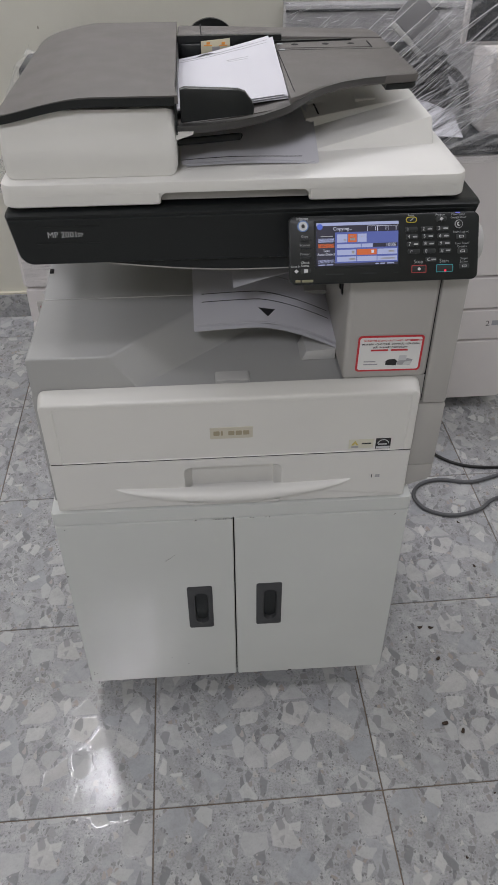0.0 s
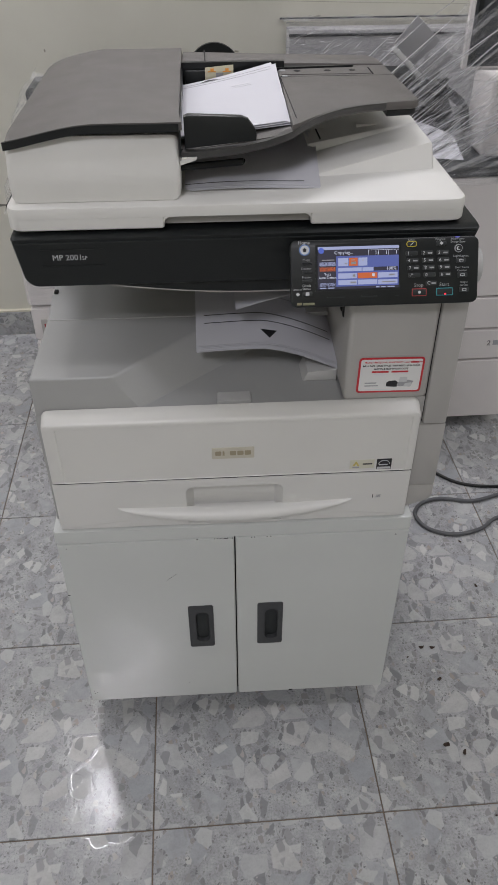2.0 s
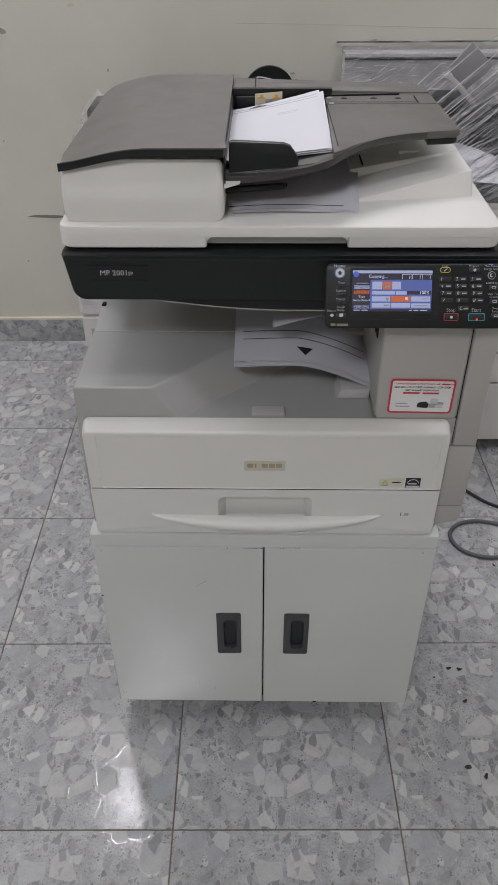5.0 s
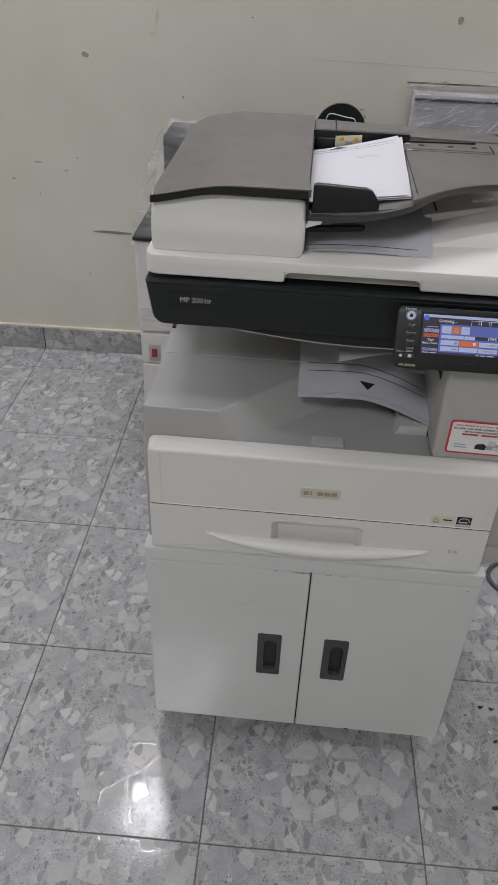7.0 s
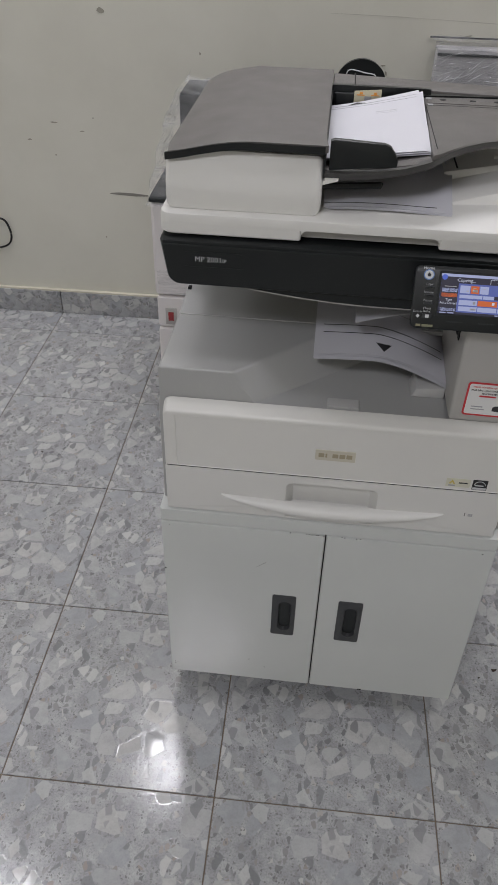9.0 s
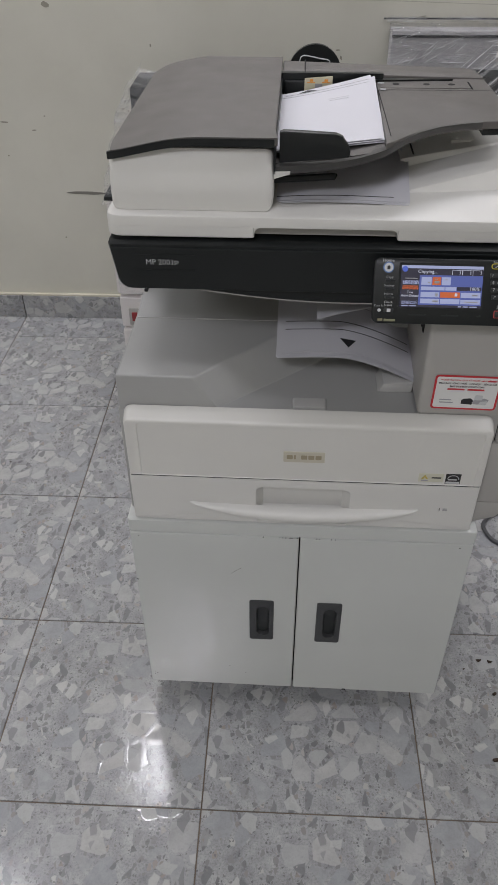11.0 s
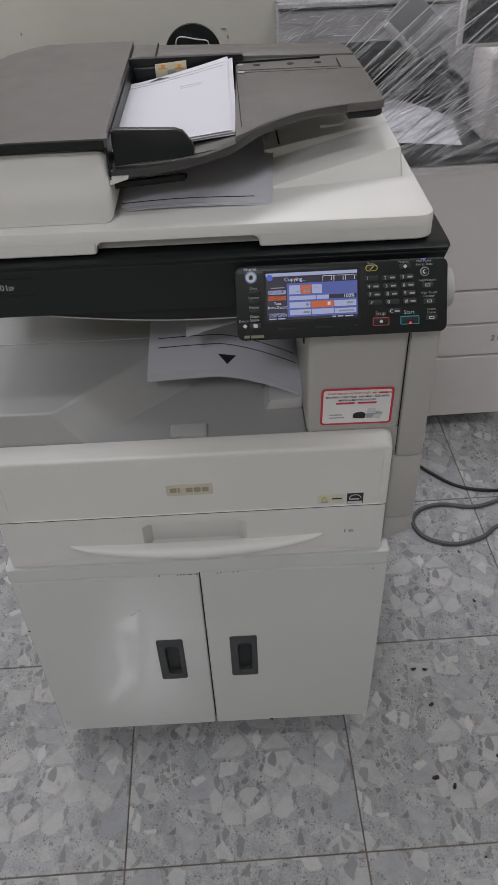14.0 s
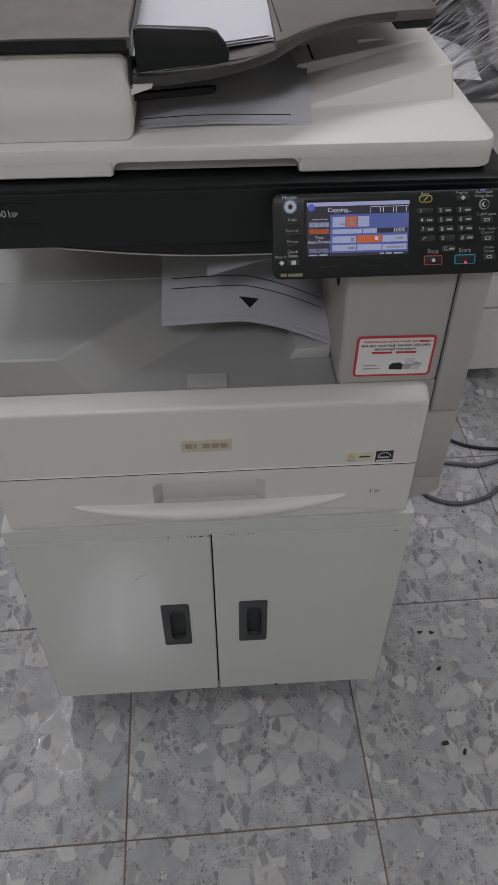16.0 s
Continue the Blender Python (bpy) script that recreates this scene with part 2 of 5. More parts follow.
def rings(list_of_rings, cap_first=True, cap_last=True):
    """Skin closed rings of 3D points, all of one length."""
    bm = bmesh.new()
    rows = [[bm.verts.new(p) for p in r] for r in list_of_rings]
    n = len(rows[0])
    for a, b in zip(rows, rows[1:]):
        for i in range(n):
            bm.faces.new((a[i], a[(i + 1) % n], b[(i + 1) % n], b[i]))
    if cap_first:
        bm.faces.new(rows[0])
    if cap_last:
        bm.faces.new(rows[-1])
    return bm


def front_rings(specs):
    """Rings in the x-z plane at depths y: (y, x0, x1, z0, z1, r)."""
    return rings([[(x, y, z) for x, z in rrect(x0, x1, z0, z1, r)] for y, x0, x1, z0, z1, r in specs])


def sheet(f, nu, nv, thick, up=(0, 0, 1)):
    """A curved slab: f(u, v) gives its upper face, thick its thickness downwards."""
    bm = bmesh.new()
    d = Vector(up) * thick
    top = [[bm.verts.new(f(i / nu, j / nv)) for j in range(nv + 1)] for i in range(nu + 1)]
    low = [[bm.verts.new(v.co - d) for v in row] for row in top]
    for i in range(nu):
        for j in range(nv):
            bm.faces.new((top[i][j], top[i + 1][j], top[i + 1][j + 1], top[i][j + 1]))
            bm.faces.new((low[i][j], low[i][j + 1], low[i + 1][j + 1], low[i + 1][j]))
    for i in range(nu):
        for j in (0, nv):
            bm.faces.new((top[i][j], top[i + 1][j], low[i + 1][j], low[i][j]))
    for j in range(nv):
        for i in (0, nu):
            bm.faces.new((top[i][j], top[i][j + 1], low[i][j + 1], low[i][j]))
    return bm


def disc(bm, cx, cy, cz, r, depth, axis="z", n=24, r2=None):
    ret = bmesh.ops.create_cone(bm, cap_ends=True, segments=n, radius1=r, radius2=r if r2 is None else r2, depth=depth)
    turn = {"z": Matrix(), "y": Matrix.Rotation(radians(90), 4, "X"), "x": Matrix.Rotation(radians(90), 4, "Y")}[axis]
    bmesh.ops.transform(bm, verts=ret["verts"], matrix=Matrix.Translation((cx, cy, cz)) @ turn)
    return bm


def text_part(name, words, size, material, parent, m, align="LEFT", label="", bold=0.0):
    """Raised lettering as a thin mesh, in the x-y plane of m."""
    curve = bpy.data.curves.new(name, "FONT")
    curve.body, curve.size, curve.align_x, curve.align_y = words, size, align, "CENTER"
    curve.extrude, curve.resolution_u, curve.offset = 0.00008, 2, bold * size
    tmp = bpy.data.objects.new(name, curve)
    me = bpy.data.meshes.new_from_object(tmp)
    bpy.data.objects.remove(tmp)
    me.materials.clear()
    me.materials.append(material)
    ob = new(name, me)
    ob.parent = parent
    ob.matrix_basis = m
    if label:
        tagged(ob, label)
    return ob


def tube(points, radius, n=8, closed=False):
    """A round cable along smooth points."""
    bm = bmesh.new()
    pts = [Vector(p) for p in points]
    fine = []
    for i in range(len(pts) - 1):
        p0, p1, p2, p3 = pts[max(i - 1, 0)], pts[i], pts[i + 1], pts[min(i + 2, len(pts) - 1)]
        for k in range(8):
            t = k / 8
            fine.append(0.5 * ((2 * p1) + (p2 - p0) * t + (2 * p0 - 5 * p1 + 4 * p2 - p3) * t * t + (3 * p1 - p0 - 3 * p2 + p3) * t ** 3))
    fine.append(pts[-1])
    prev = None
    for i, p in enumerate(fine):
        d = (fine[min(i + 1, len(fine) - 1)] - fine[max(i - 1, 0)]).normalized()
        side = d.cross(Vector((0, 0, 1)))
        side = side.normalized() if side.length > 1e-4 else Vector((1, 0, 0))
        up = side.cross(d)
        row = [bm.verts.new(p + radius * (math.cos(2 * math.pi * k / n) * side + math.sin(2 * math.pi * k / n) * up)) for k in range(n)]
        if prev:
            for k in range(n):
                bm.faces.new((prev[k], prev[(k + 1) % n], row[(k + 1) % n], row[k]))
        else:
            bm.faces.new(row)
        prev = row
    bm.faces.new(prev)
    return bm


def structure(ob, label, category):
    return tagged(ob, label, category, kind="structure")


# ---- the room ----
X0, X1, Y0, Y1, ROOF = -2.4, 2.4, -2.8, 1.75, 2.9
floor = structure(part("floor", box(X0 - 0.1, X1 + 0.1, Y0 - 0.1, Y1 + 0.1, -0.12, -0.0025), GROUT), "grey terrazzo-look tiled floor with dark grout joints", "floor")
for nm, b, lab in (("wall_north", (X0 - 0.12, X1 + 0.12, Y1, Y1 + 0.12, -0.1, ROOF), "stained cream painted wall behind the copiers"),
                   ("wall_south", (X0 - 0.12, X1 + 0.12, Y0 - 0.12, Y0, -0.1, ROOF), "plain cream painted wall"),
                   ("wall_west", (X0 - 0.12, X0, Y0, Y1, -0.1, ROOF), "plain cream painted side wall"),
                   ("wall_east", (X1, X1 + 0.12, Y0, Y1, -0.1, ROOF), "plain cream painted side wall")):
    structure(part(nm, box(*b), WALL, smooth=False), lab, "wall")
structure(part("ceiling", box(X0 - 0.12, X1 + 0.12, Y0 - 0.12, Y1 + 0.12, ROOF, ROOF + 0.1), CEIL, smooth=False), "white painted ceiling", "ceiling")


def assumed_ceiling_lamp(x, y, wide, deep):
    lamp = thing("assumed_ceiling_light", pose(x, y, ROOF), "assumed white fluorescent panel light on the ceiling, out of view", "ceiling light", "ceiling lights")
    part("housing", box(-wide / 2 - 0.02, wide / 2 + 0.02, -deep / 2 - 0.02, deep / 2 + 0.02, -0.030, 0.0, 0.004), CEIL, lamp)
    return lamp


# housings for all four, the two added side fill lights included
for lx, ly, wide, deep, watts in LAMPS:
    assumed_ceiling_lamp(lx, ly, wide, deep)

# ---- the copier: its own axes, origin under the middle of its front ----
COPIER = pose(0.16, 0.217, 0.0, 0, 0, -0.9)


def cabinet():
    cab = thing("copier_cabinet", COPIER, "white painted steel copier stand with two doors", "cabinet")
    bm = bmesh.new()
    add_box(bm, -0.274, 0.274, 0.020, 0.52, 0.062, 0.475, 0.002)
    part("body", bm, CAB_PAINT, cab)
    part("top_plate", front_rings([(0.53, -0.277, 0.277, 0.477, 0.505, 0.002), (0.003, -0.277, 0.277, 0.477, 0.505, 0.002), (0.0, -0.274, 0.274, 0.479, 0.503, 0.002)]), CAB_PAINT, cab, "white steel top plate")
    part("door_gap", box(-0.003, 0.003, 0.012, 0.0205, 0.062, 0.474), DARK_GAP, cab, "dark gap between the doors")
    # dark strip paints the thin shadow line between top plate and doors
    part("rim_gap_shadow", box(-0.2735, 0.2735, 0.0060, 0.0195, 0.4758, 0.4770), DARK_GAP, cab, smooth=False)
    for side in (-1, 1):
        x0, x1 = (-0.276, -0.0011) if side < 0 else (0.0011, 0.276)
        hx0, hx1 = (-0.082, -0.039) if side < 0 else (0.036, 0.080)
        hz0, hz1 = 0.208, 0.318
        cx = (hx0 + hx1) / 2 + 0.002
        door = part("door", front_rings([(0.019, x0, x1, 0.058, 0.4758, 0.002), (0.0025, x0, x1, 0.058, 0.4758, 0.002), (0.0, x0 + 0.002, x1 - 0.002, 0.060, 0.4740, 0.002),
                                         (0.0, hx0 + 0.002, hx1 - 0.002, hz0 + 0.002, hz1 - 0.002, 0.003), (0.0185, hx0 + 0.002, hx1 - 0.002, hz0 + 0.002, hz1 - 0.002, 0.003)]), CAB_PAINT, cab, "white painted steel door")
        part("recessed_handle", front_rings([(0.0178, hx0 + 0.003, hx1 - 0.003, hz0 + 0.003, hz1 - 0.003, 0.003), (-0.0002, hx0 + 0.003, hx1 - 0.003, hz0 + 0.003, hz1 - 0.003, 0.003), (-0.0002, hx0, hx1, hz0, hz1, 0.004), (-0.0012, hx0 + 0.0003, hx1 - 0.0003, hz0 + 0.0003, hz1 - 0.0003, 0.004),
                                             (-0.002, hx0 + 0.002, hx1 - 0.002, hz0 + 0.002, hz1 - 0.002, 0.003),
                                             (-0.002, cx - 0.0115, cx + 0.0115, hz0 + 0.014, hz1 - 0.016, 0.0113), (0.001, cx - 0.0105, cx + 0.0105, hz0 + 0.015, hz1 - 0.017, 0.0103),
                                             (0.016, cx - 0.0100, cx + 0.0100, hz0 + 0.0155, hz1 - 0.0175, 0.0098)]), HANDLE, door, "dark grey plastic recessed handle")
        # added inset makes the pocket darker than the plate around it
        part("pocket_dark_inset", front_rings([(0.0158, cx - 0.0097, cx + 0.0097, hz0 + 0.016, hz1 - 0.018, 0.0095), (0.0060, cx - 0.0099, cx + 0.0099, hz0 + 0.0158, hz1 - 0.0178, 0.0097)]), BLACK_SOFT, door, "added charcoal inset in the handle pocket")
    # chipped paint along the upper rim and edges
    rng = random.Random(5)
    spots = [(rng.uniform(-0.06, 0.0), 0.4752, rng.uniform(0.0004, 0.0013)) for _ in range(9)] + [(rng.uniform(0.02, 0.06), 0.4752, 0.0008) for _ in range(4)]
    spots += [(-0.262, 0.468, 0.001), (-0.2735, 0.36, 0.002), (-0.267, 0.082, 0.0012), (-0.262, 0.085, 0.001), (-0.267, 0.089, 0.001), (0.10, 0.060, 0.004), (0.255, 0.468, 0.0015), (-0.12, 0.12, 0.0008), (-0.09, 0.10, 0.0008)]
    for x, z, s in spots:
        part("paint_chip", prism([(x - s, z - s * 0.4), (x + s * 0.7, z - s * 0.5), (x + s, z + s * 0.3), (x - s * 0.5, z + s * 0.5)], "y", -0.0004, 0.001), DARK_GAP, cab, smooth=False)
    for k in range(5):
        x, z = -0.112 + 0.0035 * k, 0.385 + 0.003 * k
        part("scratch", prism([(x, z), (x + 0.002, z + 0.0012), (x + 0.0022, z + 0.0018), (x, z + 0.0007)], "y", -0.0004, 0.001), DARK_GAP, cab, smooth=False)
    for x in (-0.22, 0.22):
        for y in (0.09, 0.46):
            c = part("caster", disc(bmesh.new(), x, y, 0.024, 0.024, 0.022, "x"), BLACK, cab, "black caster wheel")
            part("caster_fork", box(x - 0.016, x + 0.016, y - 0.014, y + 0.014, 0.0485, 0.0625), GREY_BODY, c)
    return cab


cabinet()


def deck_mesh():
    """Paper output deck: a plateau, a slanting ramp and a low floor, with softened creases."""
    hi, lo, base = 0.766, 0.7135, 0.690
    x0, x1, y0, y1 = -0.270, 0.155, 0.0240, 0.354
    top_a, top_b = (-0.160, y0, hi), (x1, y0 + 0.315, hi)
    low_a, low_b = (-0.126, y0, lo), (x1, y0 + 0.251, lo)
    bm = bmesh.new()
    v = {k: bm.verts.new(p) for k, p in dict(a=(x0, y0, hi), b=top_a, c=top_b, d=(x1, y1, hi), e=(x0, y1, hi), f=low_a, g=low_b, h=(x1, y0, lo),
                                              A=(x0, y0, base), H=(x1, y0, base), D=(x1, y1, base), E=(x0, y1, base)).items()}
    for loop in ("abcde", "bfgc", "fhg", "aAHhfb", "eEAa", "hHDdcg", "dDEe", "AEDH"):
        bm.faces.new([v[k] for k in loop])
    bmesh.ops.recalc_face_normals(bm, faces=bm.faces)
    soft = [e for e in bm.edges if {e.verts[0], e.verts[1]} in ({v["a"], v["b"]}, {v["b"], v["c"]}, {v["f"], v["g"]}, {v["a"], v["e"]}, {v["b"], v["f"]})]
    bmesh.ops.bevel(bm, geom=soft, offset=0.004, segments=3, profile=0.5, affect="EDGES")
    return bm


def rest_mesh():
    """Skin of the lid's rest, from its foot on the lid over the softened edges."""
    foot = 0.985

    def top(x, y):
        k = (x - 0.119) / 0.16
        low, high = 0.9885 + 0.0275 * k, 1.0005 + 0.0165 * k
        step = max(0.0, min(1.0, (y - 0.2305 - 0.25 * (x - 0.121)) / 0.003))
        return low + (high - low) * step * step * (3 - 2 * step)
    cols = [(0.1185, None)] + [(0.119 + 0.0155 * k, 0.0) for k in range(11)] + [(0.2775, 0.0012), (0.2795, 0.0045), (0.2810, None)]
    bm = bmesh.new()
    grid = []
    for x, sink in cols:
        k = (x - 0.119) / 0.16
        front = 0.147 + 0.037 * k + (0.006 if sink is None and k > 0.5 else 0.003 if sink and sink > 0.004 else 0.0)
        step = 0.2305 + 0.25 * (x - 0.121)
        rows = [(front - 0.018 * k - 0.002, None), (front - 0.0022, 0.0042), (front - 0.0006, 0.0012), (front + 0.003, 0.0)]
        rows += [(front + (step - front) * q, 0.0) for q in (0.3, 0.6, 0.9)] + [(step + 0.003 * q, 0.0) for q in (0.0, 0.25, 0.5, 0.75, 1.0)] + [(step + 0.05 + 0.05 * q, 0.0) for q in range(4)] + [(0.452, 0.004), (0.455, None)]
        line = []
        for y, drop in rows:
            z = foot if sink is None or drop is None else max(foot, top(x, y) - max(sink, drop))
            line.append(bm.verts.new((x, y, z)))
        grid.append(line)
    for a, b in zip(grid, grid[1:]):
        for j in range(len(a) - 1):
            bm.faces.new((a[j], b[j], b[j + 1], a[j + 1]))
    return bm


def copier():
    c = thing("photocopier", COPIER, "white and grey office photocopier with black scanner band and document feeder", "photocopier")
    # lower body behind the fronts
    bm = bmesh.new()
    add_box(bm, -0.273, 0.266, 0.023, 0.52, 0.5075, 0.708, 0.004)
    part("body", bm, GREY_BODY, c, "grey plastic side body")
    # paper tray
    tray = part("paper_tray", front_rings([(0.0215, -0.263, 0.263, 0.508, 0.5988, 0.003), (0.002, -0.263, 0.263, 0.508, 0.5988, 0.003), (0.0, -0.261, 0.261, 0.510, 0.5976, 0.003),
                                           (0.0, -0.071, 0.073, 0.532, 0.584, (0.003, 0.003, 0.010, 0.010)), (0.004, -0.068, 0.070, 0.534, 0.581, (0.003, 0.003, 0.009, 0.009)),
                                           (0.0165, -0.060, 0.062, 0.536, 0.575, (0.003, 0.003, 0.008, 0.008))]), WHITE_TRAY, c, "white paper tray front with a grip recess")
    bm = []
    for i in range(33):
        u = -1 + 2 * i / 32
        w = max(0.0, 1 - u * u)
        x = 0.002 + 0.1755 * u
        top, low, out = 0.5495 - 0.004 * w, 0.5478 - 0.027 * w ** 0.8, 0.003 + 0.016 * w ** 0.7
        cz, h = (top + low) / 2, (top - low) / 2
        bm.append([(x, -out * max(0.0, math.cos(a)) ** 0.7 + 0.001, cz + h * math.sin(a)) for a in [math.pi * (k / 9 - 0.5) for k in range(10)]])
    part("tray_handle", rings(bm), WHITE_TRAY, tray, "crescent shaped white grip")
    part("grip_lip", front_rings([(0.001, -0.070, 0.072, 0.5115, 0.5185, 0.003), (-0.004, -0.068, 0.070, 0.5125, 0.5165, 0.002)]), WHITE_TRAY, tray)
    # front cover
    cover = part("front_cover", front_rings([(0.0225, -0.2635, 0.265, 0.6, 0.7158, (0.002, 0.002, 0.012, 0.012)), (0.0205, -0.2635, 0.265, 0.6, 0.7156, (0.002, 0.002, 0.012, 0.012)),
                                             (0.0135, -0.2632, 0.2647, 0.6, 0.7120, (0.002, 0.002, 0.011, 0.011)), (0.0040, -0.2625, 0.2640, 0.6, 0.7072, (0.002, 0.002, 0.010, 0.010)),
                                             (0.0008, -0.2612, 0.2628, 0.6006, 0.7050, (0.002, 0.002, 0.009, 0.009)),
                                             (0.0, -0.2600, 0.2615, 0.6012, 0.7025, (0.002, 0.002, 0.009, 0.009)), (0.0, -0.244, 0.253, 0.6012, 0.6985, 0.002),
                                             (0.0014, -0.2428, 0.2518, 0.6022, 0.6972, 0.002), (0.0014, -0.235, 0.245, 0.609, 0.690, 0.002)]), WHITE, c, "white front cover with rounded upper edge")
    part("cover_gap", box(-0.2605, 0.2620, 0.0010, 0.0217, 0.5990, 0.5998), DARK_GAP, c, smooth=False)
    part("base_gap", box(-0.2600, 0.2600, 0.0100, 0.0217, 0.5052, 0.5081), DARK_GAP, c, smooth=False)
    plate = part("name_plate", front_rings([(0.0016, -0.0305, 0.0305, 0.6355, 0.6555, 0.001), (0.0004, -0.030, 0.030, 0.636, 0.655, 0.001)]), simple("cream_plate", (0.56, 0.53, 0.44), 0.4), cover, "cream maker's plate with bronze marks")
    bronze = simple("bronze_print", (0.34, 0.295, 0.20), 0.35)
    for k in range(5):
        x = -0.0255 + 0.0105 * k
        part("mark", front_rings([(0.0005, x, x + (0.0088 if k != 1 else 0.0028), 0.6420, 0.6495, 0.0012 if k != 1 else 0.0005), (-0.0001, x, x + (0.0088 if k != 1 else 0.0028), 0.6420, 0.6495, 0.0012 if k != 1 else 0.0005)]), bronze, plate)
    yellow = simple("pale_yellow_label", (0.62, 0.61, 0.50), 0.45)
    s1 = part("sticker", box(0.170, 0.206, 0.0008, 0.0018, 0.6065, 0.6225), yellow, cover, "small pale yellow sticker", smooth=False)
    part("sticker_print", prism([(0.174, 0.6125), (0.179, 0.6205), (0.184, 0.6125), (0.181, 0.6125), (0.179, 0.616), (0.177, 0.6125)], "y", 0.0003, 0.0009), simple("gold_print", (0.55, 0.45, 0.12), 0.5), s1, smooth=False)
    part("sticker_print", box(0.189, 0.2025, 0.0003, 0.0009, 0.6140, 0.6160), INK, s1, smooth=False)
    part("sticker_print", box(0.174, 0.184, 0.0003, 0.0009, 0.6080, 0.6105), INK_GREY, s1, smooth=False)
    s2 = part("sticker", box(0.2095, 0.2315, 0.0008, 0.0018, 0.6040, 0.6230), INK, cover, "small black and white energy sticker", smooth=False)
    part("sticker_print", box(0.2105, 0.2305, 0.0003, 0.0009, 0.6050, 0.6085), LETTER, s2, smooth=False)
    arc = [(0.2205 + 0.0085 * math.cos(a), 0.6135 + 0.0075 * math.sin(a)) for a in [math.pi * k / 12 for k in range(13)]]
    arc += [(0.2205 + 0.0075 * math.cos(a), 0.6135 + 0.0066 * math.sin(a)) for a in [math.pi * k / 12 for k in range(12, -1, -1)]]
    part("sticker_print", prism(arc, "y", 0.0003, 0.0009), LETTER, s2, smooth=False)
    part("sticker_print", box(0.2130, 0.2260, 0.0003, 0.0009, 0.6115, 0.6135), LETTER, s2, smooth=False)
    face = pose(0.207, -0.0002, 0.5515, 90)
    text_part("tray_number", "1", 0.010, INK, tray, face)
    for k in range(3):
        part("tray_symbol", box(0.2145, 0.2215, -0.0002, 0.0004, 0.5490 + 0.0019 * k, 0.5502 + 0.0019 * k), INK_GREY, tray, smooth=False)
    # output deck
    part("output_deck", deck_mesh(), GREY_BODY, c, "grey plastic output deck with a slanting ramp")
    part("deck_rear", box(-0.270, 0.155, 0.300, 0.345, 0.700, 0.893, 0.004), GREY_BODY, c)
    part("rear_ledge", prism([(0.185, 0.766), (0.300, 0.782), (0.300, 0.760), (0.185, 0.760)], "x", -0.268, 0.155), GREY_BODY, c)
    # edge highlight of the ledge, painted as a paler grey strip
    part("ledge_highlight", box(-0.266, 0.154, 0.1838, 0.1852, 0.7658, 0.7670), GREY_LIGHT, c, "highlight on the ledge's edge, put in as a thin pale strip", smooth=False)
    # small dark block stands for a square hole at the deck's left edge
    part("deck_hole", box(-0.2665, -0.2605, 0.252, 0.262, 0.772, 0.7790, 0.001), DARK_GAP, c)
    part("paper_stop", front_rings([(0.048, -0.020, 0.029, 0.711, 0.7185, (0.001, 0.001, 0.004, 0.004)), (0.030, -0.020, 0.029, 0.711, 0.7185, (0.001, 0.001, 0.004, 0.004)), (0.027, -0.018, 0.027, 0.712, 0.7175, (0.001, 0.001, 0.003, 0.003))]), GREY_LIGHT, c, "pale grey paper stop tab")
    part("paper_fin", prism([(0.105, 0.7135), (0.155, 0.7135), (0.155, 0.732), (0.112, 0.729)], "y", 0.075, 0.125, 0.003), GREY_LIGHT, c, "pale grey paper rest fin")
    # right column and side unit
    bm = box(0.155, 0.2725, 0.018, 0.50, 0.7165, 0.893, 0.007, 3)
    col = part("exit_column", bm, GREY_COL, c, "warm grey column beside the paper exit")
    part("column_foot", prism([(0.157, 0.7165), (0.2715, 0.7165), (0.2715, 0.712), (0.235, 0.7085), (0.195, 0.709), (0.165, 0.713)], "y", 0.023, 0.08), GREY_COL, c)
    part("column_filler", box(0.262, 0.2725, 0.0235, 0.40, 0.668, 0.7166), GREY_COL, c, smooth=False)
    for k in range(4):
        part("exit_slot", box(0.1535, 0.156, 0.060 + 0.016 * k, 0.070 + 0.016 * k, 0.825, 0.875), DARK_GAP, col, smooth=False)
    part("side_gap", box(0.2712, 0.2755, 0.024, 0.49, 0.672, 0.89), DARK_GAP, c, smooth=False)
    part("side_cover", box(0.2737, 0.3085, 0.018, 0.48, 0.6695, 0.893, 0.004), GREY_COL, c, "warm grey side cover")
    part("side_cover", box(0.2655, 0.3095, 0.020, 0.48, 0.5515, 0.6680, 0.003), GREY_COL, c, "warm grey side cover")
    part("side_foot", prism([(0.266, 0.5500), (0.3100, 0.5500), (0.3100, 0.526), (0.303, 0.518), (0.270, 0.506), (0.266, 0.506)], "y", 0.022, 0.47, 0.003), GREY_COL, c, "warm grey slanted side foot")
    bm = bmesh.new()
    disc(bm, 0.310, 0.045, 0.902, 0.026, 0.016, "x", 32, 0.022)
    part("side_bulge", bm, GREY_LIGHT, c, "pale grey rounded side bulge")
    # scanner band
    scan = part("scanner_band", rings([[(x + (0.010 * (0.953 - z) / 0.06 if x < 0 else -0.02 * (0.953 - z) / 0.06), y, z) for x, z in rrect(x0, x1, z0, z1, (0.014, 0.012, 0.004, 0.004))]
                                       for y, x0, x1, z0, z1 in ((0.500, -0.264, 0.316, 0.886, 0.953), (0.062, -0.264, 0.316, 0.886, 0.953), (0.052, -0.2635, 0.3155, 0.8865, 0.9525), (0.0475, -0.261, 0.313, 0.889, 0.950))]), BLACK, c, "glossy black scanner band")
    part("band_rim", box(-0.258, 0.308, 0.0455, 0.050, 0.9445, 0.9462), BLACK_SOFT, scan, smooth=False)
